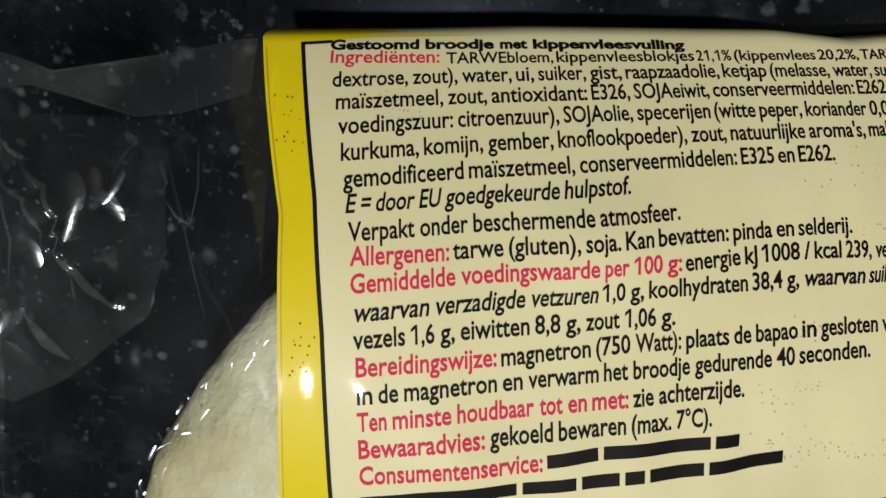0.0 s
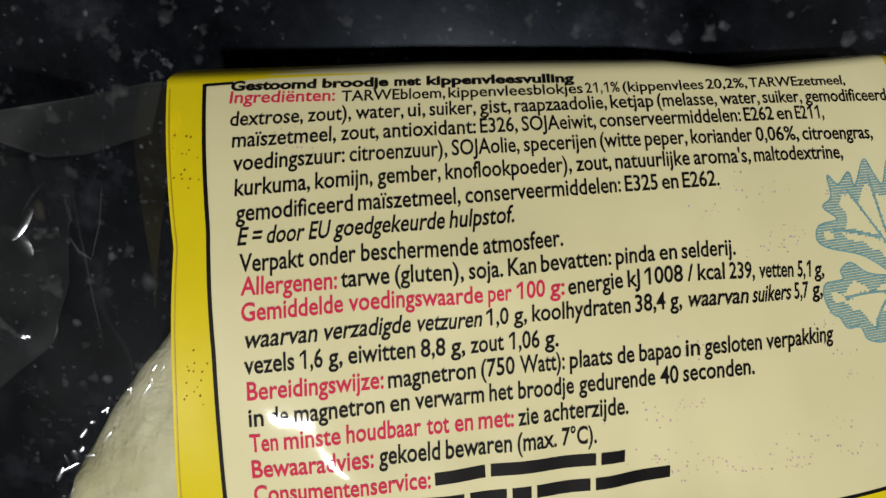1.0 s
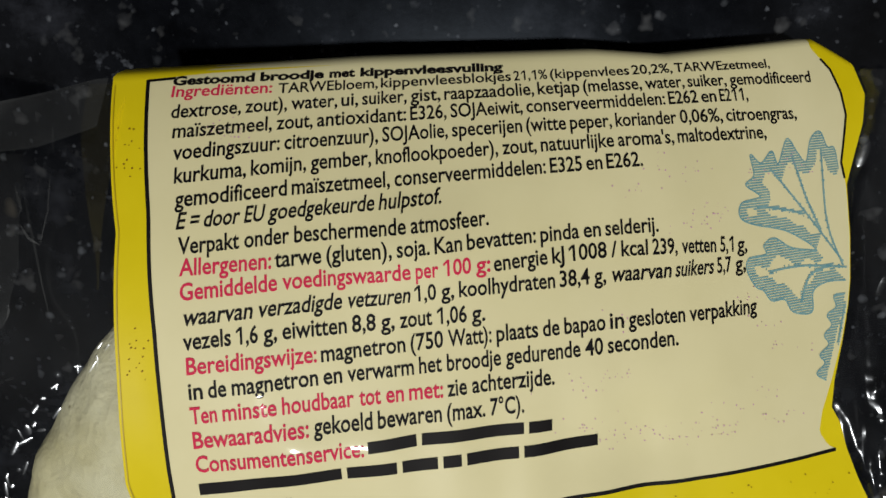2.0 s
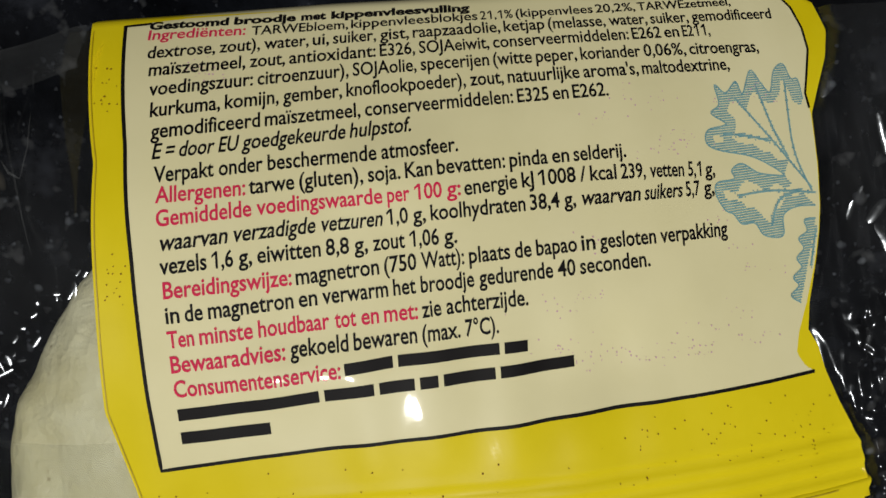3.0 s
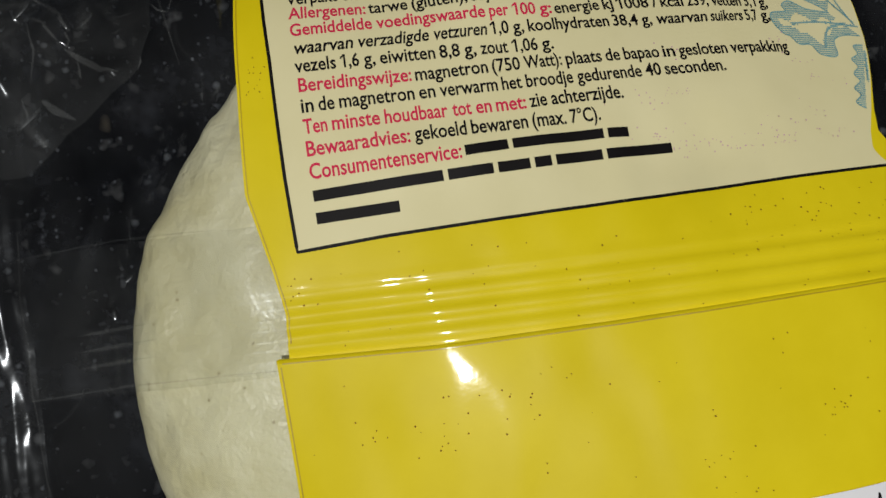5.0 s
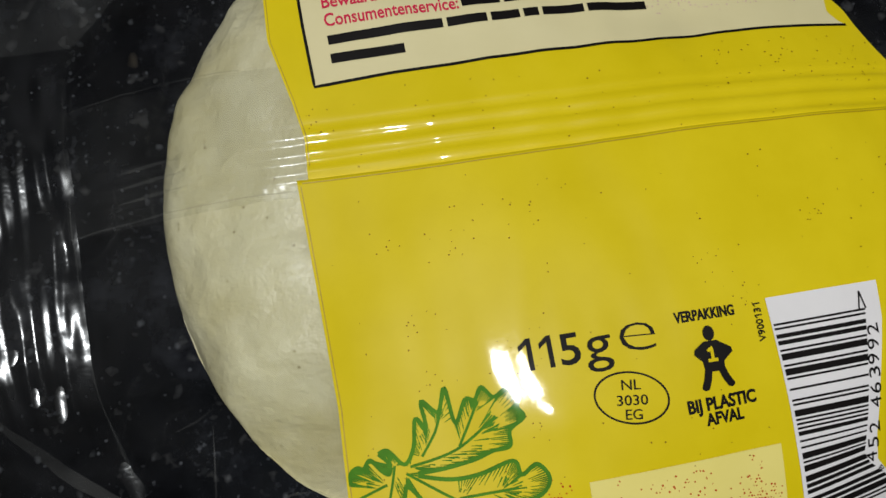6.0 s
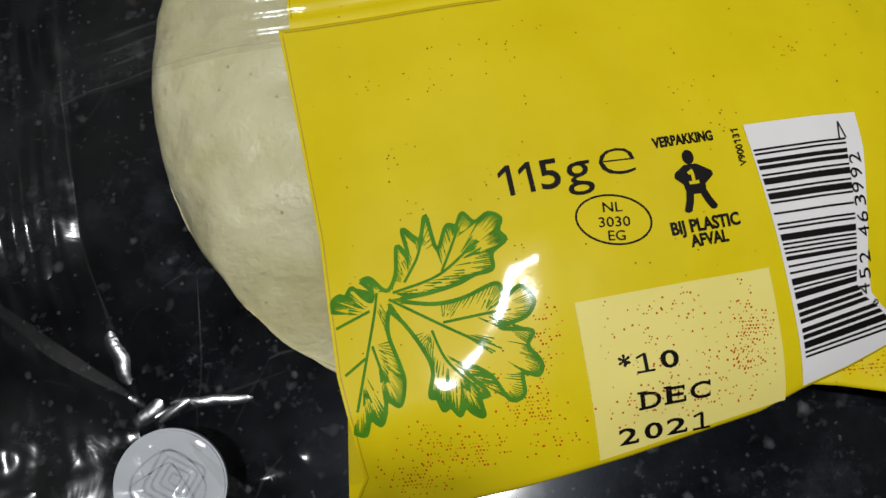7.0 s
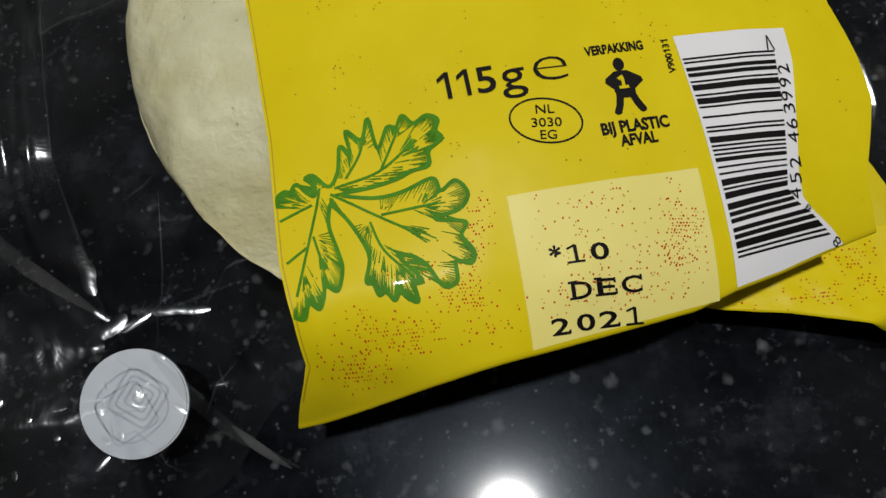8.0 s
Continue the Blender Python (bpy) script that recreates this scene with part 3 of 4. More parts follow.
code = sheet("code_field", on_lower, [(-65, 42.6), (-84, 43.9), (-99, 45.1)], [(-65.7, 59.0), (-70, 58.8), (-78, 57.3), (-85, 56.1), (-88.4, 56.2), (-90.2, 57.8), (-92, 60.1), (-94.2, 62.3)], [(42, -65.5), (59, -65.2)], [(45, -98.5), (52, -97.0), (59.6, -94.9), (62.7, -94.2)], WHITE, package, "white bar code field creased at its corner", off=0.07, nu=24, nv=50)


def code_point(s, r, off):
    """A place on the bar code: s across the bars' length, r along the row of bars."""
    x0, y0 = 43.1 + 2.3 * r, -68.9 - 26.3 * r
    x1 = along([(0.0, 56.5), (0.35, 55.4), (0.62, 54.4), (0.74, 54.0), (0.81, 54.9), (0.88, 57.0), (0.95, 58.8), (1.0, 60.2)], r)
    return x0 + (x1 - x0) * s, y0 + 0.3 * s * (1 - r) + 2.1 * s * smooth_step(0.45, 1.0, r)


# bars of the thirteen-digit code, read from its foot: 3 guard, 42, 5 guard, 42, 3 guard modules
ODD = ("0001101", "0011001", "0010011", "0111101", "0100011", "0110001", "0101111", "0111011", "0110111", "0001011")


def modules(digits):
    flip = lambda p: "".join("10"[int(c)] for c in p)
    out = "101"
    for d, kind in zip(digits[1:7], ("A", "B", "A", "B", "B", "A")):
        out += ODD[d] if kind == "A" else flip(ODD[d])[::-1]
    out += "01010"
    for d in digits[7:]:
        out += flip(ODD[d])
    return out + "101"


row = modules((8, 7, 1, 8, 4, 5, 2, 4, 6, 3, 9, 9, 2))[::-1]
start = 0
while start < len(row):
    stop = start
    while stop < len(row) and row[stop] == row[start]:
        stop += 1
    if row[start] == "1":
        a, b = start / len(row), stop / len(row)
        verts = [on_lower(*code_point(i / 8, r, 0), 0.13) for r in (a, b) for i in range(9)]
        put("bar", verts, grid_faces(9, 2), INK, code)
    start = stop
for digits, places in (("463992", (-80.8, -79.0, -76.9, -75.2, -73.3, -71.4)), ("8452", (-89.5, -87.9, -86.0, -84.0))):
    for d, y in zip(digits, places):
        x = along([(-71, 58.0), (-75, 57.4), (-80, 57.2), (-84, 56.6), (-88, 56.0), (-89.4, 56.5), (-90.7, 57.8), (-91.9, 59.4)], y)
        if y < -89:
            lettering(d, x + 0.75, y - 0.35, x + 0.2, y + 0.3, 0.85, INK, code, on_lower, 0.0, name="digit")
        else:
            lettering(d, x, y - 0.68, x - 0.05, y + 0.68, 1.8, INK, code, on_lower, 0.0, name="digit")
lettering("8", 62.0, -94.0, 61.2, -93.2, 1.3, INK, code, on_lower, 0.0, name="digit")
lettering(">", 57.0, -68.6, 56.9, -66.3, 1.9, INK, code, on_lower, 0.0, name="digit")

date_field = sheet("date_field", on_lower, [(-84, 16.4), (-102, 16.4)], [(-83, 41.7), (-98, 42.4)], [(16, -84.3), (42, -83.7)], [(16, -102.9), (42, -99.8)], PALE, package, "pale date field", off=0.07, nu=30, nv=26)


def typed(c, x0, x1, y, cap, serifs=()):
    """A character of the slab-faced date stamp. serifs: strokes in shares of its width and height."""
    if c == "1":
        mid = 0.55
        serifs = ((0, 0, 1, 0), (0.08, 0.80, mid, 0.98))
        ribbon([steps([(x0 + (x1 - x0) * mid, y), (x0 + (x1 - x0) * mid, y + cap)], 0.3)], on_lower, 0.46, 0.16, "digit", INK, date_field)
    else:
        lettering(c, x0, y, x1, y, cap, INK, date_field, on_lower, 0.018, name="digit")
    if serifs:
        w = x1 - x0
        ribbon([steps([(x0 + a * w, y + b * cap), (x0 + c1 * w, y + d * cap)], 0.3) for a, b, c1, d in serifs], on_lower, 0.27, 0.18, "text_stroke", INK, date_field)


typed("*", 20.3, 21.8, -93.5, 2.3)
typed("1", 22.35, 24.65, -93.55, 2.1)
typed("0", 25.5, 27.95, -93.55, 2.1)
typed("D", 22.25, 24.9, -97.85, 2.0, ((-0.12, 0.04, 0.3, 0.04), (-0.12, 0.96, 0.3, 0.96)))
typed("E", 25.6, 28.1, -97.75, 2.0, ((-0.12, 0.04, 0.3, 0.04), (-0.12, 0.96, 0.3, 0.96), (0.98, 0.98, 0.98, 0.68), (1.02, 0.02, 1.02, 0.34), (0.68, 0.36, 0.68, 0.64)))
typed("C", 28.9, 31.7, -97.7, 2.0, ((0.98, 1.0, 0.98, 0.66),))
typed("2", 19.1, 21.5, -101.55, 1.95, ((0.98, 0.02, 0.98, 0.24),))
typed("0", 22.4, 24.85, -101.4, 1.9)
typed("2", 25.4, 28.1, -101.35, 1.9, ((0.98, 0.02, 0.98, 0.24),))
typed("1", 28.95, 31.4, -101.3, 1.9)


# ---- printed leaves ----
def flowing(points, n=6):
    """A smooth line through a few points."""
    out = []
    for k in range(len(points) - 1):
        p0, p1, p2, p3 = (Vector(points[min(max(k + d, 0), len(points) - 1)]) for d in (-1, 0, 1, 2))
        for i in range(n):
            t = i / n
            out.append(tuple(0.5 * (2 * p1 + (p2 - p0) * t + (2 * p0 - 5 * p1 + 4 * p2 - p3) * t * t + (3 * p1 - p0 - 3 * p2 + p3) * t ** 3)))
    return out + [tuple(points[-1])]


def drawn_leaf(edges, ribs, seed, label, line=0.56, ink=BLUE, surface=on_upper, parent=field, rib_line=0.42, dense=9):
    """A leaf drawn in one ink: a wavy edge, thin ribs and fine hatching from the edge towards the ribs."""
    rng = random.Random(seed)
    outline = [flowing(e) for e in edges]
    lines = [flowing(r, 8) for r in ribs]
    hatch = []
    for x, y in [p for e in edges for p in flowing(e, dense)]:
        l, k = min(((l, k) for l in lines for k in range(len(l))), key=lambda c: (c[0][c[1]][0] - x) ** 2 + (c[0][c[1]][1] - y) ** 2)
        gx, gy = l[max(0, k - 5)]
        far = math.hypot(gx - x, gy - y)
        if far > 0.8:
            d = min(0.7 * far, rng.uniform(0.8, 2.8))
            hatch.append([(x + (gx - x) / far * d * i / 4, y + (gy - y) / far * d * i / 4) for i in range(5)])
            if far > 2.2 and rng.random() < 0.45:
                a, b = rng.uniform(0.45, 0.6), rng.uniform(0.7, 0.88)
                hatch.append([(x + (gx - x) * (a + (b - a) * i / 4), y + (gy - y) * (a + (b - a) * i / 4)) for i in range(5)])
    ribbon(outline, surface, line, 0.12, "printed_leaf", ink, parent, label)
    ribbon(lines, surface, line * rib_line, 0.13, "vein_drawing", ink, parent)
    ribbon(hatch, surface, line * 0.38, 0.125, "hatching", ink, parent, taper=True)


def inside(x, y, loop):
    hit = False
    for (ax, ay), (bx, by) in zip(loop, loop[1:] + loop[:1]):
        if (ay > y) != (by > y) and x < ax + (y - ay) / (by - ay) * (bx - ax):
            hit = not hit
    return hit


def hatched_leaf(edges, ribs, seed, label):
    """A leaf printed in fine level lines: they fill a band along its edge and narrow bands along its ribs."""
    outline = [flowing(e) for e in edges]
    loop = [p for e in outline for p in e]
    lines = [flowing(r, 8) for r in ribs]
    rib_points = [p for l in lines for p in l]
    runs = []
    y = min(p[1] for p in loop) + 0.1
    while y < max(p[1] for p in loop):
        run, x = [], min(p[0] for p in loop)
        while x < max(p[0] for p in loop) + 0.2:
            yy = y + 0.03 * (x - 60)
            edge = min((px - x) ** 2 + (py - yy) ** 2 for px, py in loop)
            band = 1.55 + 1.1 * noise.noise(Vector((x * 0.5, yy * 0.35, seed)))
            near_rib = min((px - x) ** 2 + (py - yy) ** 2 for px, py in rib_points) < 0.10
            if near_rib or (edge < band * band and inside(x, yy, loop)):
                run.append((x, yy))
            else:
                runs.append(run)
                run = []
            x += 0.16
        runs.append(run)
        y += 0.31
    ribbon(outline, on_upper, 0.20, 0.12, "printed_leaf", BLUE, field, label)
    ribbon([r for r in runs if len(r) > 1], on_upper, 0.20, 0.13, "hatching", BLUE, field)
    ribbon(lines, on_upper, 0.26, 0.14, "vein_drawing", BLUE, field)


hatched_leaf([[(72.7, 8.2), (72.4, 10.9), (71.3, 11.1), (70.4, 13.1), (68.8, 12.2), (67.7, 9.4), (66.5, 10.7), (65.2, 12.4), (63.5, 9.4), (62.7, 11.0), (61.0, 9.6), (59.6, 10.7), (59.8, 8.2), (58.5, 7.1), (60.4, 5.6), (57.7, 5.0), (57.3, 3.4), (59.0, 2.4), (63.6, 1.3), (67.0, -0.5), (68.2, -1.5)]],
           [[(72.2, -3.3), (66.7, 3.5), (62.1, 9.0)], [(72.1, -3.7), (70.1, 2.1), (70.2, 11.1)], [(66.6, 3.1), (63.0, 4.0), (59.8, 4.4)], [(69.0, 1.0), (67.2, 5.0), (65.6, 10.5)]], 3, "pale grey-blue line drawing of a leaf")
hatched_leaf([[(68.2, -1.5), (64.5, -0.9), (62.0, 0.5), (60.4, -0.2), (60.6, -1.3), (58.1, -1.6), (57.8, -3.1), (58.9, -5.0), (60.0, -5.6), (61.1, -6.9), (63.0, -7.0), (64.2, -8.6), (66.9, -8.9), (67.3, -6.4), (69.4, -5.5), (72.4, -5.6)]],
           [[(72.7, -4.0), (66.2, -3.2), (61.0, -3.4)], [(70.5, -3.5), (67.0, -4.4), (65.4, -7.6)]], 4, "pale grey-blue line drawing of a leaf")
hatched_leaf([[(72.2, -7.2), (70.4, -7.3), (70.6, -8.7), (69.2, -9.5), (69.8, -10.8), (68.6, -11.9), (69.2, -13.1), (67.8, -14.2), (68.5, -15.3), (67.2, -16.4), (68.6, -17.4)]], [[(72.0, -8.5), (70.6, -13.0)]], 5, "fragment of a pale grey-blue leaf")
UPPER_LOBE = [(-8.6, -77.1), (-7.4, -76.9), (-5.6, -78.8), (-4.2, -77.0), (-3.5, -73.6), (-2.3, -74.9), (-2.5, -71.6), (-0.6, -73.2), (0.6, -70.4), (1.3, -74.8), (2.9, -72.2), (4.1, -72.4), (5.1, -71.0), (6.4, -72.4), (8.2, -71.6), (9.6, -72.5), (9.1, -74.0), (9.7, -75.3), (7.8, -76.6), (7.5, -78.5), (5.3, -78.8), (3.0, -79.5), (-0.8, -80.0), (-4.1, -80.1)]
RIGHT_LOBE = [(-4.1, -80.4), (-0.2, -81.4), (3.4, -81.3), (7.6, -80.3), (8.4, -82.1), (10.4, -81.1), (11.7, -83.0), (10.4, -84.8), (7.1, -85.6), (10.8, -86.6), (10.0, -88.2), (11.2, -90.4), (10.6, -91.8), (8.8, -91.3), (8.5, -93.7), (6.7, -94.0), (5.1, -91.1), (3.2, -89.5)]
LOW_LOBE = [(3.2, -89.5), (2.2, -90.0), (4.3, -92.9), (3.3, -93.4), (3.4, -95.3), (2.3, -94.9), (1.4, -94.0), (0.6, -94.8), (-0.3, -93.7), (-1.2, -93.9), (-1.7, -92.5), (-2.5, -92.0), (-1.7, -89.2), (-2.4, -86.5), (-4.1, -83.2), (-5.7, -81.2)]
LEFT_LOBE = [(-5.7, -81.2), (-6.2, -84.0), (-5.4, -87.9), (-5.2, -90.0), (-6.1, -92.5), (-7.5, -91.7), (-8.0, -93.2), (-8.7, -94.3), (-9.8, -93.5), (-10.7, -95.1), (-12.0, -94.6)]
TOP_LEFT_LOBE = [(-12.4, -80.4), (-12.3, -79.0), (-11.4, -78.4), (-10.6, -78.6), (-9.7, -77.7), (-8.5, -79.1), (-7.6, -79.7), (-7.4, -78.5), (-8.6, -77.1)]
drawn_leaf([UPPER_LOBE, RIGHT_LOBE, LOW_LOBE, LEFT_LOBE, TOP_LEFT_LOBE],
           [[(-6.8, -78.8), (-7.5, -81.4), (-9.2, -86.5), (-11.2, -92.4)], [(-8.3, -85.1), (-7.4, -89.7)], [(-8.0, -80.9), (-12.3, -82.3)], [(-5.5, -79.9), (-0.5, -83.5), (5.0, -87.3)], [(-1.0, -84.5), (0.2, -88.4), (3.4, -92.4)],
            [(0.5, -83.8), (3.8, -83.7), (7.8, -83.6)], [(-4.9, -79.2), (1.0, -78.0), (6.3, -74.7)], [(-3.3, -78.2), (-1.3, -75.5), (-0.2, -72.9)], [(1.4, -77.7), (2.9, -75.2), (4.4, -72.6)], [(-9.3, -86.4), (-12.0, -88.0)]],
           9, "green line drawing of a coriander leaf", 0.50, GREEN, on_lower, lower, 0.66, 8)


def speckles(name, spots, surface, size, mat, parent, off=0.11):
    rng = random.Random(len(spots))
    verts, faces = [], []
    for x, y in spots:
        s = size * rng.uniform(0.5, 1.2)
        k = len(verts)
        for a in range(6):
            verts.append(surface(x + s * math.cos(a * math.pi / 3) * 0.5, y + s * math.sin(a * math.pi / 3) * 0.5, off))
        faces.append(tuple(range(k, k + 6)))
    return tagged(put(name, verts, faces, mat, parent), kind="stuff")


def cluster(rng, cx, cy, rx, ry, n, step):
    """Dots of a halftone patch, on a slanted screen with gaps."""
    out = []
    for _ in range(n):
        x, y = rng.gauss(0, rx), rng.gauss(0, ry)
        i, j = round(x / step), round(y / step)
        out.append((cx + (i + 0.5 * (j % 2)) * step + 0.12 * j * step, cy + j * step - 0.1 * i * step))
    return [(x + rng.gauss(0, 0.02), y + rng.gauss(0, 0.02)) for x, y in sorted(set(out))]


rng = random.Random(4)
loose = [(rng.uniform(-12, 66), rng.uniform(-100, -44)) for _ in range(170)]
for _ in range(16):
    loose += cluster(rng, rng.uniform(-10, 60), rng.uniform(-92, -45), 1.2, 0.9, 7, 0.42)
loose = [(x, y) for x, y in loose if not (41.5 < x < 63 and y < -64) and y > along(BOTTOM_EDGE, x) + 0.6]
speckles("dots", loose, on_lower, 0.21, DOT_BROWN, lower)
low = []
for cx, cy, rx, ry, n in ((-6, -101, 2.4, 1.2, 110), (1, -99, 2.8, 1.0, 110), (9, -95.5, 1.8, 2.0, 90), (12, -88, 1.2, 2.2, 50), (4, -92, 1.6, 1.0, 50), (-4, -96, 2.0, 1.0, 30), (13, -99, 2.5, 2, 24)):
    low += cluster(rng, cx, cy, rx, ry, n, 0.42)
speckles("dots", [(x, y) for x, y in low if y > -103.5 and x > -11], on_lower, 0.26, DOT_RED, lower)
pale = []
for cx, cy, rx, ry, n in ((38, -91, 1.8, 2.4, 150), (36.5, -94, 2.4, 1.4, 60), (28, -96, 4, 2.4, 60), (24, -89, 4.5, 2.4, 40), (22, -98, 2, 2, 40), (31, -87, 5, 1.5, 40), (32, -98, 3, 1, 40)):
    pale += cluster(rng, cx, cy, rx, ry, n, 0.42)
turned = []
for cx, cy, n in ((67.5, -97.2, 40), (63, -96.8, 14), (73, -92, 50), (75.4, -97.1, 40), (55, -96.5, 10)):
    turned += cluster(rng, cx, cy, 2.4, 1.2, n, 0.6)
speckles("dots", [(x, y) for x, y in turned if 48 < x < 80 and y > -94 - (x - 40) * 0.25], on_under, 0.32, DOT_RED, under)
speckles("dots", [(x, y) for x, y in pale if 16.8 < x < 41.6 and -99.5 < y < -84.6], on_lower, 0.25, DOT_RED, date_field, 0.15)
band = [(rng.uniform(-11, 70), rng.uniform(-41, -29.5)) for _ in range(60)] + [(rng.uniform(45, 72), rng.uniform(-36, -28)) for _ in range(50)]
for cx, cy in ((-17, 15), (-15.8, 12.5), (-14, -6), (-13.8, -8.5), (-12, -33)):
    band += cluster(rng, cx, cy, 0.7, 0.9, 8, 0.42)
speckles("dots", [p for p in band if p[0] > along(UPPER_LEFT, p[1]) + 0.6], on_upper, 0.21, DOT_BROWN, upper)
pink = []
for _ in range(30):
    pink += cluster(rng, rng.uniform(30, 66), rng.uniform(-24, 12), 1.6, 0.6, 8, 0.4)
for cx, cy in ((-6, 16), (-4, 15)):
    pink += cluster(rng, cx, cy, 1.0, 0.5, 16, 0.4)
speckles("dots", pink, on_upper, 0.2, DOT_PINK, field, 0.15)

# ---- clear ends of the pack ----
# a rounded loop of film bent over at the upper corner, and the crease that runs on from it
LOOP = [(-49, 12.4), (-46.6, 11.1), (-43.6, 9.7), (-40.4, 7.0), (-38.7, 4.1), (-38.3, 2.3), (-38.7, 1.0)]
LOOP_INNER = [(-48.5, 9.0), (-45.7, 7.7), (-42.4, 5.9), (-40.2, 2.8), (-38.7, 1.0)]
TAIL = [(-38.7, 1.0), (-36.6, -0.7), (-33.4, -2.9), (-31.2, -3.5)]


def random_creases():
    """Folds of the clear film: ribs along the end seal, a fan round the disc, a few long folds at the top."""
    rng = random.Random(12)
    out = []
    for line, amount, width in ((LOOP, 1.5, 1.1), (LOOP_INNER, 1.0, 0.9), (TAIL, 0.9, 1.0)):
        out += [(ax, ay, bx, by, amount, width) for (ax, ay), (bx, by) in zip(line, line[1:])]
    out += [(-62, -72, -45, -88, 1.2, 2.2), (-46, -74, -43.5, -88, 1.3, 1.6), (-43.5, -87, -24, -85, 1.1, 1.5), (-58, 9, -44, -5, 1.2, 1.8), (-44, -5, -36, -12, 0.9, 1.4), (-33, -16, -39, -30, 0.5, 1.2)]
    for k in range(16):
        x, y = -48 - 1.7 * k + rng.uniform(-0.6, 0.6), rng.uniform(14, -80)
        long = rng.uniform(8, 30)
        out.append((x, y, x + rng.uniform(-1.6, 1.6), y - long, rng.uniform(0.2, 0.5), rng.uniform(0.9, 1.7)))
    for k in range(30):
        x, y, a, long = rng.uniform(-64, -20), rng.uniform(-82, -110), rng.uniform(0, math.pi), rng.uniform(3, 9)
        out.append((x, y, x + long * math.cos(a), y + long * math.sin(a), rng.uniform(0.25, 0.7), rng.uniform(0.8, 1.8)))
    for k in range(16):
        x, y, a, long = rng.uniform(-62, -30), rng.uniform(16, -24), rng.uniform(0.8, 2.6), rng.uniform(3, 10)
        out.append((x, y, x + long * math.cos(a), y + long * math.sin(a), rng.uniform(0.25, 0.6), rng.uniform(0.9, 1.8)))
    return out


CREASES = random_creases()


def crease_height(x, y):
    """Rounded folds in the clear film along straight lines."""
    z = 0.0
    for ax, ay, bx, by, amount, width in CREASES:
        if min(ax, bx) - 3 * width < x < max(ax, bx) + 3 * width and min(ay, by) - 3 * width < y < max(ay, by) + 3 * width:
            ux, uy = bx - ax, by - ay
            s = min(1.0, max(0.0, ((x - ax) * ux + (y - ay) * uy) / (ux * ux + uy * uy)))
            d = math.hypot(x - ax - s * ux, y - ay - s * uy)
            z += amount * math.exp(-(d / width) ** 2) * math.sin(math.pi * (0.06 + 0.88 * s))
    return z


def crumple(x, y):
    """Soft bunching of the film at the seal and near the foot of the pack."""
    w = 0.15 + smooth_step(-40, -56, x) + smooth_step(-30, -44, x) * smooth_step(-80, -94, y) + 0.6 * smooth_step(-34, -48, x) * smooth_step(-6, 8, y)
    return min(w, 1.0) * (1.6 * noise.noise(Vector((x * 0.16, y * 0.13, 1.0))) + 0.35 * noise.noise(Vector((x * 0.5, y * 0.42, 4.0))))


def clear_height(x, y):
    """Height of the clear film at the left end, falling to the sealed flange and to the foot of the pack."""
    z = height(-16, max(min(y, 22), -92))
    reach = max(0.0, (-14 - x) / 30)
    z *= 1 - 0.13 * reach ** 1.6
    z -= smooth_step(-58, -92, y) * (14 + 3 * reach) + smooth_step(-98, -114, y) * 9
    z += smooth_step(-80, -92, y) * 3.0 * (reach - 0.6)
    z -= smooth_step(8, 24, y) * 6 * reach
    z += min(reach, 1.0) * 1.3 * noise.noise(Vector((x * 0.11 + 3, y * 0.05, 1.0)))
    return max(z, 2.0)


FILM_TOP = [(-74, 25.0), (-53, 20.2), (-43.8, 17.8), (-30.3, 20.0), (-21.4, 21.8), (-12, 22.2)]


def under_top(x, y):
    """Draws the film in to its uneven upper edge."""
    return y + (along(FILM_TOP, x) - 21.5) * smooth_step(-4, 21.5, y)


def clear_sheet(name, x0, x1, y0, y1, form, nu, nv, label, mat=FILM):
    verts = [mm(*form(x0 + (x1 - x0) * i / (nu - 1), y0 + (y1 - y0) * j / (nv - 1))) for j in range(nv) for i in range(nu)]
    ob = put(name, verts, grid_faces(nu, nv), mat, package, label)
    ob.visible_shadow = False
    return ob


def left_film(x, y):
    """The clear film at the bun's bare side; it runs in under the printed panels."""
    open_part = smooth_step(-16, -22, x)
    edge = along(UPPER_LEFT, y) if y > -42 else along(LOWER_LEFT, y)
    tuck = smooth_step(edge - 11, edge + 0.5, x)
    z = clear_height(x, y) + open_part * (crease_height(x, y) + crumple(x, y))
    return x, y, z * (1 - tuck) + (min(height(max(x, edge), y), z + 2.0) - 0.8) * tuck


clear_sheet("clear_film", -46, -12.0, 21.5, -112, lambda x, y: left_film(x, under_top(x, 21.5 - (21.5 - y) * (1 - 0.085 * smooth_step(-34, -15, x)))), 90, 330, "clear wrinkled plastic film")


def flange(x, y):
    s = (-46 - x) / 28
    near = smooth_step(0.0, 0.22, s)
    edge = left_film(-46, y)[2] * (1 - near) + clear_height(-46, y) * near
    z = edge + 5.0 * s + s * (0.6 * crumple(x, y) + 2.0 * noise.noise(Vector((x * 0.05, y * 0.06, 4.0))))
    z += smooth_step(0, 0.1, s) * (0.35 * smooth_step(-96, -78, y) * noise.noise(Vector((x * 0.6, y * 0.09, 2.2))) + crease_height(x, y) * smooth_step(-92, -80, y))
    return x + 0.6 * s * noise.noise(Vector((0, y * 0.12, 6))), y, max(z, 1.5)


clear_sheet("end_seal", -74, -46, 21.5, -112, lambda x, y: flange(x, under_top(x, y)), 130, 260, "ribbed clear end seal")


def fin(x, y):
    w = smooth_step(-43.5, -41, y) * smooth_step(-33, -36, y)
    return x, y, left_film(x, y)[2] + 0.6 + 0.16 * w * math.sin(y * 2.6)


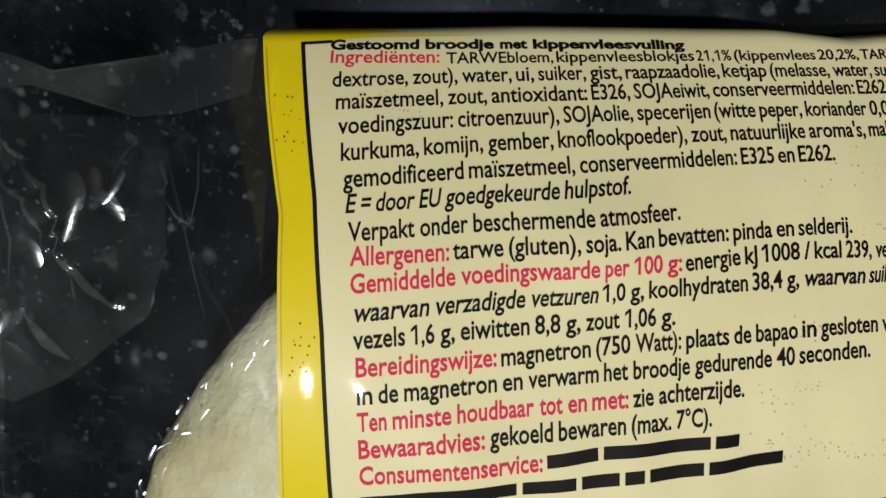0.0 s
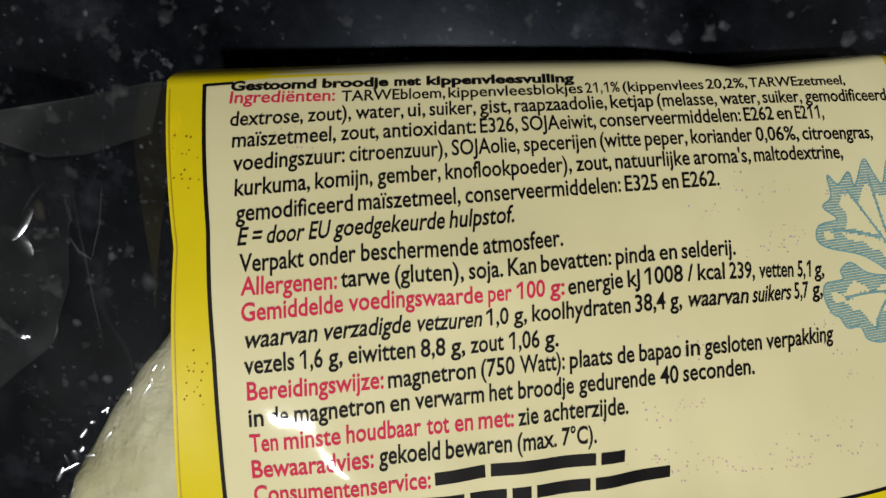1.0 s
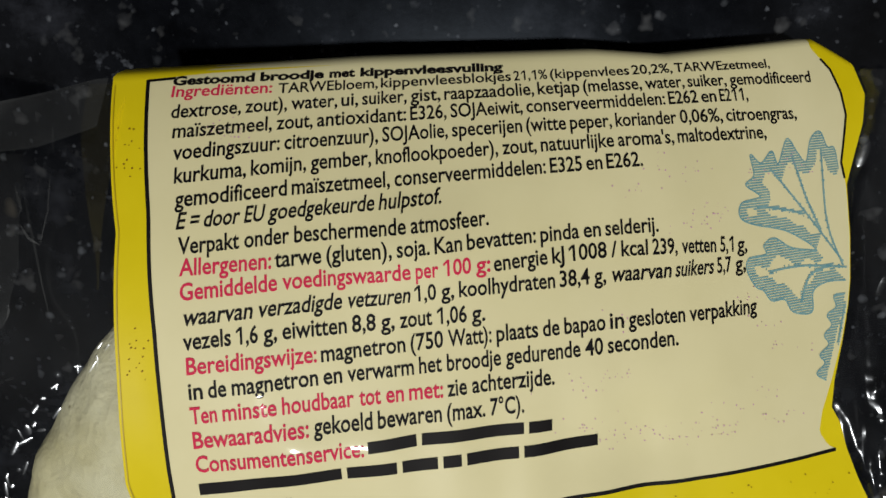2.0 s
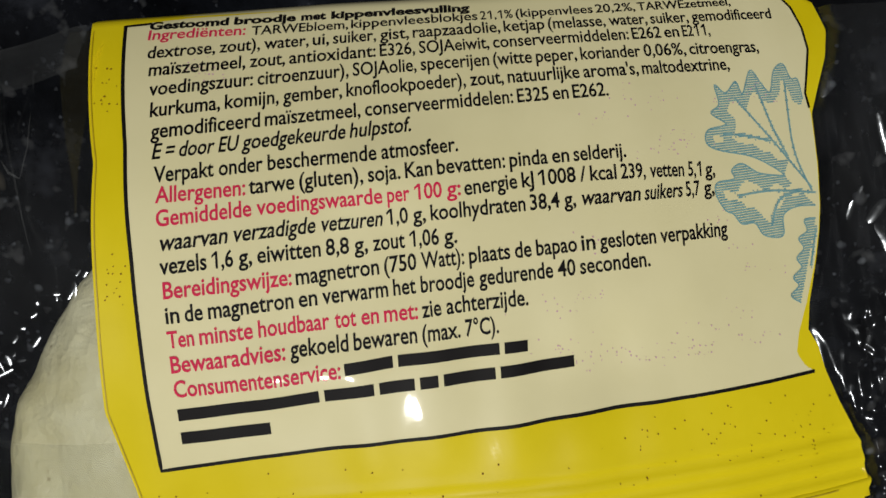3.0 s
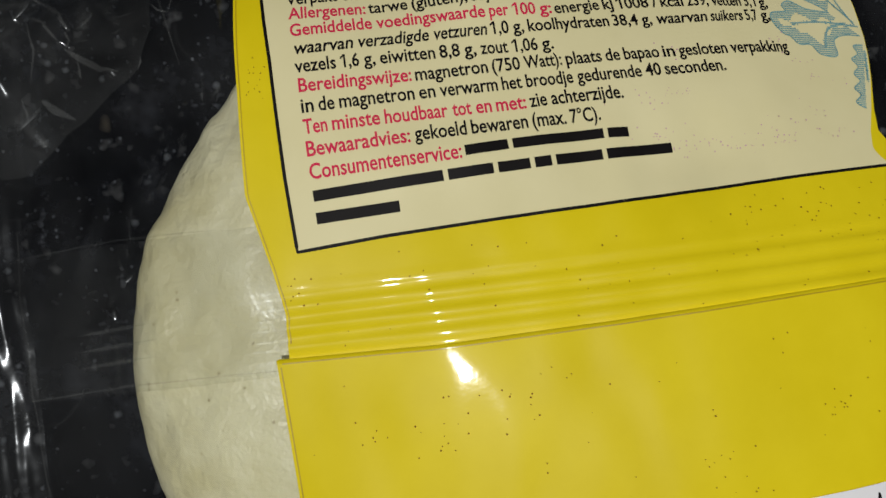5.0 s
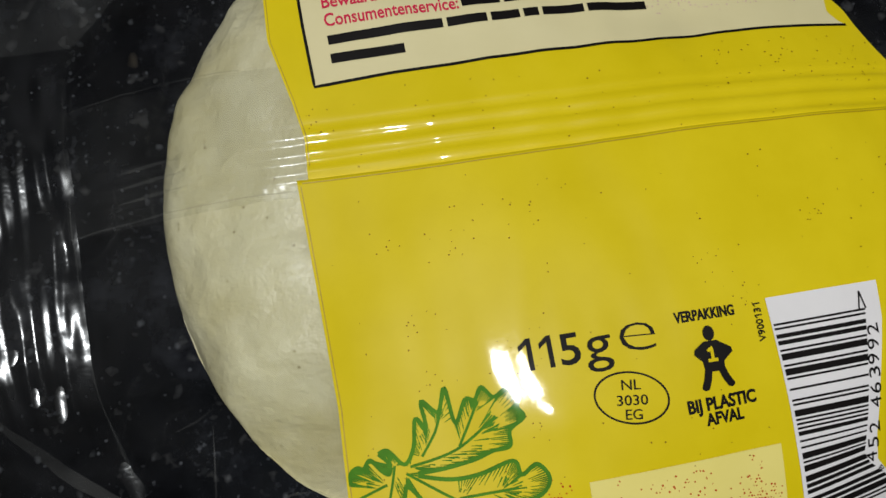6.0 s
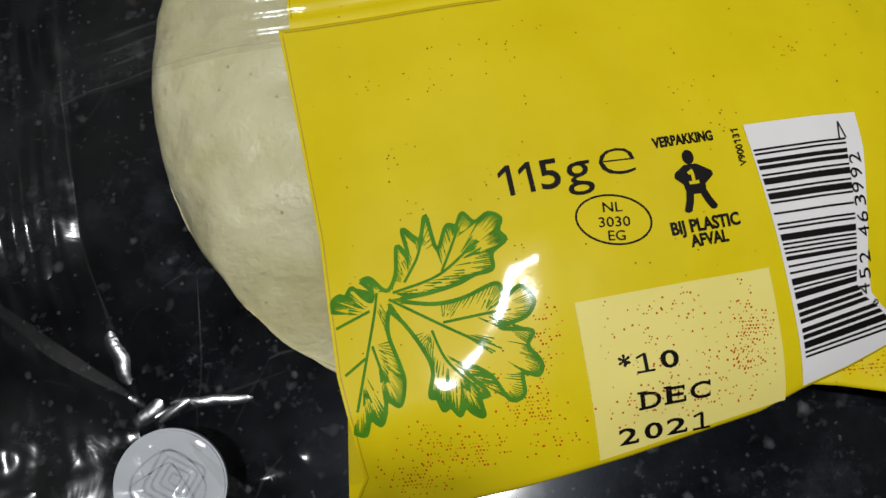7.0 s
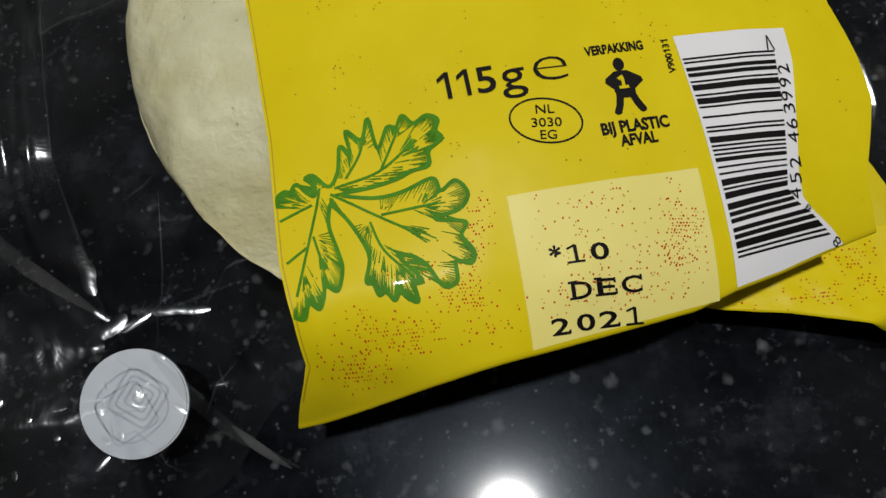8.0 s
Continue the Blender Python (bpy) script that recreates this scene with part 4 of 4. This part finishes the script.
clear_sheet("seal_strip", -47, -12.6, -25.5, -43.5, fin, 50, 60, "flat clear strip of the lengthwise seal")


def on_clear(x, y, off=0.0):
    return mm(x, y, left_film(x, y)[2] + off)


def crease_sheen(points, width, fade, mat=CREASE):
    ob = ribbon([steps(points, 0.8)], on_clear, width, 0.25 if fade else 0.8, "crease_line", mat, package, taper="both" if fade else False)
    ob.visible_shadow = False


# whitened lines where the film is folded or ends; the wide pale ones paint its sheen
crease_sheen([(-46.2, -22), (-46.4, -43), (-45.6, -60), (-45.0, -75), (-44.4, -86)], 0.22, False)
crease_sheen([(-46.5, -43.4), (-32, -42.6), (-20, -42.6), (-13, -42.8)], 0.22, False)
crease_sheen([(-46.5, -25.6), (-32, -25.0), (-20, -25.4)], 0.22, False)
for x in (-36, -38, -40):
    crease_sheen([(-39, x), (-29, x + 0.6)], 0.5, True)
crease_sheen([(-36.5, -71), (-33, -70), (-30, -68.6)], 0.3, True)
crease_sheen([(-44.5, -88), (-33, -85.8), (-22, -84.2)], 0.5, True)
crease_sheen([(-45.8, -66), (-45.0, -78), (-44, -89)], 0.9, True)
crease_sheen([(-38, -91), (-34, -96), (-27, -104), (-20, -110)], 2.2, True)
crease_sheen([(-30, 16), (-25.5, 4), (-23, -4)], 0.3, True)
crease_sheen([(-45.8, 18.1), (-43.8, 17.7), (-30.3, 19.9), (-21.4, 21.7)], 0.3, False)
crease_sheen([(-45.8, 16.2), (-32.1, 13.8), (-28.0, 14.3)], 0.3, True)
# pale lines paint the lit rims of the loop and its tail
for line, width in ((LOOP, 0.5), (LOOP_INNER, 0.4), (TAIL, 0.9)):
    crease_sheen([(max(x, -45.9), y) for x, y in line], width, True, WHITENED)
crease_sheen([(-22.7, -81.1), (-28.4, -87.1), (-33.6, -93.1)], 0.3, True)
crease_sheen([(-24.9, 4.2), (-26.4, 4.9), (-27.6, 6.3)], 0.3, True, WHITENED)
crease_sheen([(-24.8, 11.5), (-24.4, 7.7), (-24.9, 4.2)], 0.22, True, WHITENED)
crease_sheen([(-26.6, 17.3), (-25.1, 13.8)], 0.25, True, WHITENED)
# a folded band of film across the corner, its grey sheen painted in
crease_sheen([(-66, -63), (-61, -69), (-56.5, -74), (-50.5, -79.5), (-45, -84)], 2.4, True, BAND)
# short sharp creases round the disc and at the top corner
rng = random.Random(33)
for cx, cy, spread, count, low, high in ((-38, -94, 9, 14, 2.0, 7), (-34, 6, 7, 14, 1.2, 4)):
    for k in range(count):
        x, y, a, long = max(rng.gauss(cx, spread), -45.5), rng.gauss(cy, spread), rng.uniform(0, math.tau), rng.uniform(low, high)
        x1, y1 = max(x + long * math.cos(a), -45.8), y + long * math.sin(a)
        if max(x, x1) < -18 and min(y, y1) > -111 and max(y, y1) < 19:
            crease_sheen([(x, y), ((x + x1) / 2 + rng.gauss(0, 0.14) * long, (y + y1) / 2 + rng.gauss(0, 0.14) * long), (x1, y1)], rng.uniform(0.12, 0.42), True, WHITENED)
# creases, and wide pale streaks that paint the film's sheen
for line, width in (([(-37.2, -90.4), (-33.5, -80), (-30.8, -70.7)], 0.3), ([(-26.6, -103.5), (-21, -110)], 1.5), ([(-29.9, -101.3), (-27, -97.5), (-24.2, -94.9)], 0.4), ([(-42.1, -5.4), (-39.5, -7.6), (-36.9, -9.1)], 1.0), ([(-45.8, 7.5), (-43.4, 2), (-44.3, -2.9)], 0.4)):
    crease_sheen(line, width, True, WHITENED)


def overlap(x, y):
    s = (x + 22.8) / 5.4
    x = x + 5.2 * (1 - s) * smooth_step(21, 0, y)
    return x, y, clear_height(x, y) + 0.9 + 0.3 * noise.noise(Vector((x * 0.2, y * 0.2, 3)))


clear_sheet("overlap_strip", -22.8, -17.4, 21.2, 0, overlap, 14, 40, "translucent yellowish strip of doubled film", EDGE_FILM)


def hem(x, y):
    """Doubled film along the upper edge, its sheen painted as haze; y runs from 0 at the edge to -1 at its lower line.
    """
    low = along([(-54, 15.2), (-45.5, 16.3), (-32, 13.8), (-27, 14.3), (-20, 16.5)], x)
    y = along(FILM_TOP, x) * (1 + y) - low * y
    return x, y, left_film(max(x, -45.9), y)[2] + 1.0 + 0.3 * noise.noise(Vector((x * 0.2, y * 0.2, 12.0)))


clear_sheet("folded_hem", -54, -20, 0, -1, hem, 60, 12, "hazy doubled hem of clear film", BAND)


def corner_haze(x, y):
    """An added sheet that paints the film's pale haze over the upper corner; x runs from 0 at the seal to 1 at its
    slanting inner edge.
    """
    inner = along([(-15, -44), (-10, -36), (-4, -28.5), (2, -26.9), (9, -27.8), (13.8, -29.0)], y) + 0.8 * noise.noise(Vector((y * 0.15, 2.0, 0)))
    x = -60 * (1 - x) + inner * x
    return x, y, left_film(max(x, -45.9), y)[2] + 0.7 + 0.5 * noise.noise(Vector((x * 0.09, y * 0.11, 12.0)))


clear_sheet("folded_corner", 0, 1, 13.6, -15, corner_haze, 60, 60, "slack hazy fold of clear film", HAZE)


def right_film(x, y):
    s = max(0.0, (x - 68) / 30)
    z = height(70, y) * (1 - 0.08 * s) + 1.5 * s * noise.noise(Vector((x * 0.12, y * 0.07, 3)))
    z += smooth_step(70, 76, x) * (1.1 * abs(noise.noise(Vector((x * 0.35, y * 0.05, 5.0)))) + 0.5 * abs(noise.noise(Vector((x * 0.9, y * 0.12, 6.0)))))
    z += smooth_step(-10, -24, y) * smooth_step(72, 78, x) * 1.4 * abs(noise.noise(Vector((x * 0.45, y * 0.4, 9.0))))
    edge = along(UPPER_RIGHT, y) if y > -42 else along(LOWER_RIGHT, y)
    tuck = smooth_step(edge + 1.5, edge - 0.3, x)
    z = z * (1 - tuck) + (height(x, y) - 0.6) * tuck
    return x, y, max(z - 0.3, 1.5)


clear_sheet("clear_film", 66, 100, 21, -92, right_film, 110, 260, "clear crinkled plastic film")


def fold(x, y, angle, long, wide, slope_x, slope_y, lift, surface):
    """A rounded fold standing up from the clear film: a short strip bent across, and a little along. Its slopes are set
    to glint.
    """
    nu, nv, verts = 7, 15, []
    base = surface(x, y)[2] + lift
    ca, sa = math.cos(angle), math.sin(angle)
    for j in range(nv):
        s = (j / (nv - 1) - 0.5) * long
        taper = 0.25 + 0.75 * math.sqrt(max(0.0, 1 - (2 * s / long) ** 2))
        for i in range(nu):
            t = (i / (nu - 1) - 0.5) * wide * taper
            bend = 0.3 * noise.noise(Vector((s * 0.3, x, y))) * wide
            px, py = s * ca - (t + bend) * sa, s * sa + (t + bend) * ca
            verts.append(mm(x + px, y + py, base + slope_x * px + slope_y * py - 0.17 / wide * t * t - 0.05 / long * s * s))
    faces = [(j * nu + i, j * nu + i + 1, (j + 1) * nu + i + 1, (j + 1) * nu + i) for j in range(nv - 1) for i in range(nu - 1)]
    a, b, c = (Vector(verts[k]) for k in (0, 1, nu))
    if (b - a).cross(c - a).z < 0:
        faces = [f[::-1] for f in faces]
    ob = put("fold", verts, faces, FILM, package)
    ob.visible_shadow = False


# folds added where the film should glint, tilted to catch the lamp
rng = random.Random(21)
for k in range(20):
    x, y = rng.gauss(-48, 7), rng.gauss(-97, 7)
    fold(x, y, rng.uniform(0, math.pi), rng.uniform(0.8, 2.8), rng.uniform(0.5, 1.5), rng.gauss(-0.20, 0.08), rng.gauss(0.08, 0.08), 0.4, left_film if x > -46 else flange)
fold(-45.3, -78, 1.75, 8, 2.2, -0.20, 0.14, 0.8, left_film)
fold(-43.2, -86, 0.7, 5, 2.4, -0.20, 0.12, 0.8, left_film)
fold(-33, -86.2, -0.12, 11, 1.5, -0.16, 0.12, 0.8, left_film)
fold(-39, -86.5, 0.5, 5, 1.2, -0.18, 0.12, 0.8, left_film)
for k in range(18):
    x, y = rng.gauss(-44, 7), rng.gauss(2, 8)
    fold(x, y, rng.uniform(0.6, 2.6), rng.uniform(1.2, 5), rng.uniform(0.6, 1.8), rng.gauss(-0.20, 0.05), rng.gauss(-0.08, 0.07), 0.7, left_film if x > -46 else flange)
for k in range(34):
    a, far = 2.30 + 0.020 * k + rng.gauss(0, 0.01), rng.uniform(48.6, 51.0)
    fold(15.9 + far * math.cos(a), -42.7 + far * math.sin(a), a + math.pi / 2 + rng.uniform(-1.0, 1.0), rng.uniform(0.4, 1.9), rng.uniform(0.25, 0.7), rng.gauss(-0.25, 0.05), rng.gauss(-0.145, 0.05), 0.3, left_film)
for k in range(10):
    x, y = rng.uniform(-66, -50), rng.uniform(-20, -78)
    fold(x, y, math.pi / 2 + rng.gauss(0, 0.25), rng.uniform(2, 6), rng.uniform(0.8, 2.0), rng.gauss(-0.25, 0.05), rng.gauss(0.0, 0.06), 0.5, flange)
for k in range(48):
    x, y = rng.uniform(75, 92), rng.gauss(-18, 15)
    fold(x, y, math.pi / 2 + rng.gauss(0, 0.5), rng.uniform(1.5, 6), rng.uniform(0.5, 1.5), rng.gauss(0.27, 0.06), rng.gauss(-0.05, 0.08), 0.5, right_film)


def paper_disc():
    """A round white disc lying slantwise under the clear film."""
    bm = bmesh.new()
    m = Matrix.Translation(mm(-44.6, -96.1, 14.0)) @ Euler((radians(12), radians(-2), 0.3)).to_matrix().to_4x4()
    bmesh.ops.create_cone(bm, cap_ends=True, segments=64, radius1=0.0086, radius2=0.0086, depth=0.0012, matrix=m)
    bmesh.ops.bevel(bm, geom=[e for e in bm.edges if len(e.link_faces) == 2 and any(len(f.verts) > 4 for f in e.link_faces)], offset=0.0003, segments=2, affect="EDGES")
    disc = part("round_disc", bm, DISC, package, "round white disc with faint grey print", False)
    lines = bmesh.new()
    for size, turn, power, wide, cx, cy in ((5.4, 0.25, 2.6, 0.3, -0.4, -0.2), (3.9, 0.6, 7.0, 0.45, 1.0, 0.5), (2.9, 0.6, 7.0, 0.38, 1.0, 0.5), (1.9, 0.6, 7.0, 0.38, 1.1, 0.5), (0.9, 0.6, 7.0, 0.3, 1.1, 0.5), (4.0, 0.1, 8.0, 0.28, -1.6, -0.8)):
        ring, n = [], 48
        for k in range(n + 1):
            a = k * math.tau / n
            square = (abs(math.cos(a - turn)) ** power + abs(math.sin(a - turn)) ** power) ** (-1 / power)
            for r in (size * square, size * square - wide):
                ring.append(lines.verts.new(m @ Vector(((cx + r * math.cos(a)) * 0.001, (cy + r * math.sin(a)) * 0.001, 0.00068))))
        for k in range(n):
            lines.faces.new((ring[2 * k], ring[2 * k + 1], ring[2 * k + 3], ring[2 * k + 2]))
    part("faint_print", lines, DISC_LINE, disc)


paper_disc()


# ---- the bun ----
def steamed_bun():
    """The bun lies with its flat foot up: a wide shoulder near the top, and a dome below."""
    cx, cy, radius = 15.7, -42.7, 51.8
    verts, nu, nv = [], 200, 64
    for j in range(nv):
        lat = -math.pi / 2 + math.pi * (j + 0.5) / nv
        c, h = abs(math.cos(lat)), abs(math.sin(lat))
        for i in range(nu):
            a = i * math.tau / nu
            r = radius * (c ** 0.42 if lat > 0 else c ** 0.75)
            r *= 1 - 0.018 * math.exp(-((a - 2.5) / 0.3) ** 2) - 0.010 * math.exp(-((a - 3.05) / 0.35) ** 2) + 0.014 * math.exp(-((a - 3.95) / 0.3) ** 2) + 0.006 * math.sin(2 * a + 1) + 0.010 * noise.noise(Vector((math.cos(a) * 3, math.sin(a) * 3, lat))) + 0.009 * noise.noise(Vector((math.cos(a) * 12, math.sin(a) * 12, 2 * lat)))
            z = 32.5 + (9.6 * h ** 0.9 if lat > 0 else -31.7 * h ** 1.1)
            x, y = cx + r * math.cos(a), cy + r * math.sin(a)
            if lat > 0:
                z -= 1.3 * max(0.0, noise.noise(Vector((x * 0.13, y * 0.11, 8)))) + 1.8 * max(0.0, noise.noise(Vector((x * 0.075, y * 0.06, 3)))) + 0.5 * max(0.0, noise.noise(Vector((x * 0.22, y * 0.2, 5))))
            z = min(z, (height(x, y) if x > -13 else clear_height(x, y)) - 1.4)
            if lat > 0:
                z -= 1.8 * max(0.0, noise.noise(Vector((x * 0.10, y * 0.07, 21)))) + 0.7 * max(0.0, noise.noise(Vector((x * 0.24, y * 0.17, 14))) - 0.1) + 0.22 * abs(noise.noise(Vector((x * 0.6, y * 0.45, 31))))
            verts.append(mm(x, y, max(0.6, z + 0.12 * noise.noise(Vector((x * 0.5, y * 0.5, z * 0.5))))))
    faces = [(j * nu + i, j * nu + (i + 1) % nu, (j + 1) * nu + (i + 1) % nu, (j + 1) * nu + i) for j in range(nv - 1) for i in range(nu)]
    faces += [tuple(range(nu))[::-1], tuple((nv - 1) * nu + i for i in range(nu))]
    tagged(put("steamed_bun", verts, faces, BUN), "pale steamed wheat bun inside the clear plastic pack", "bun")


steamed_bun()
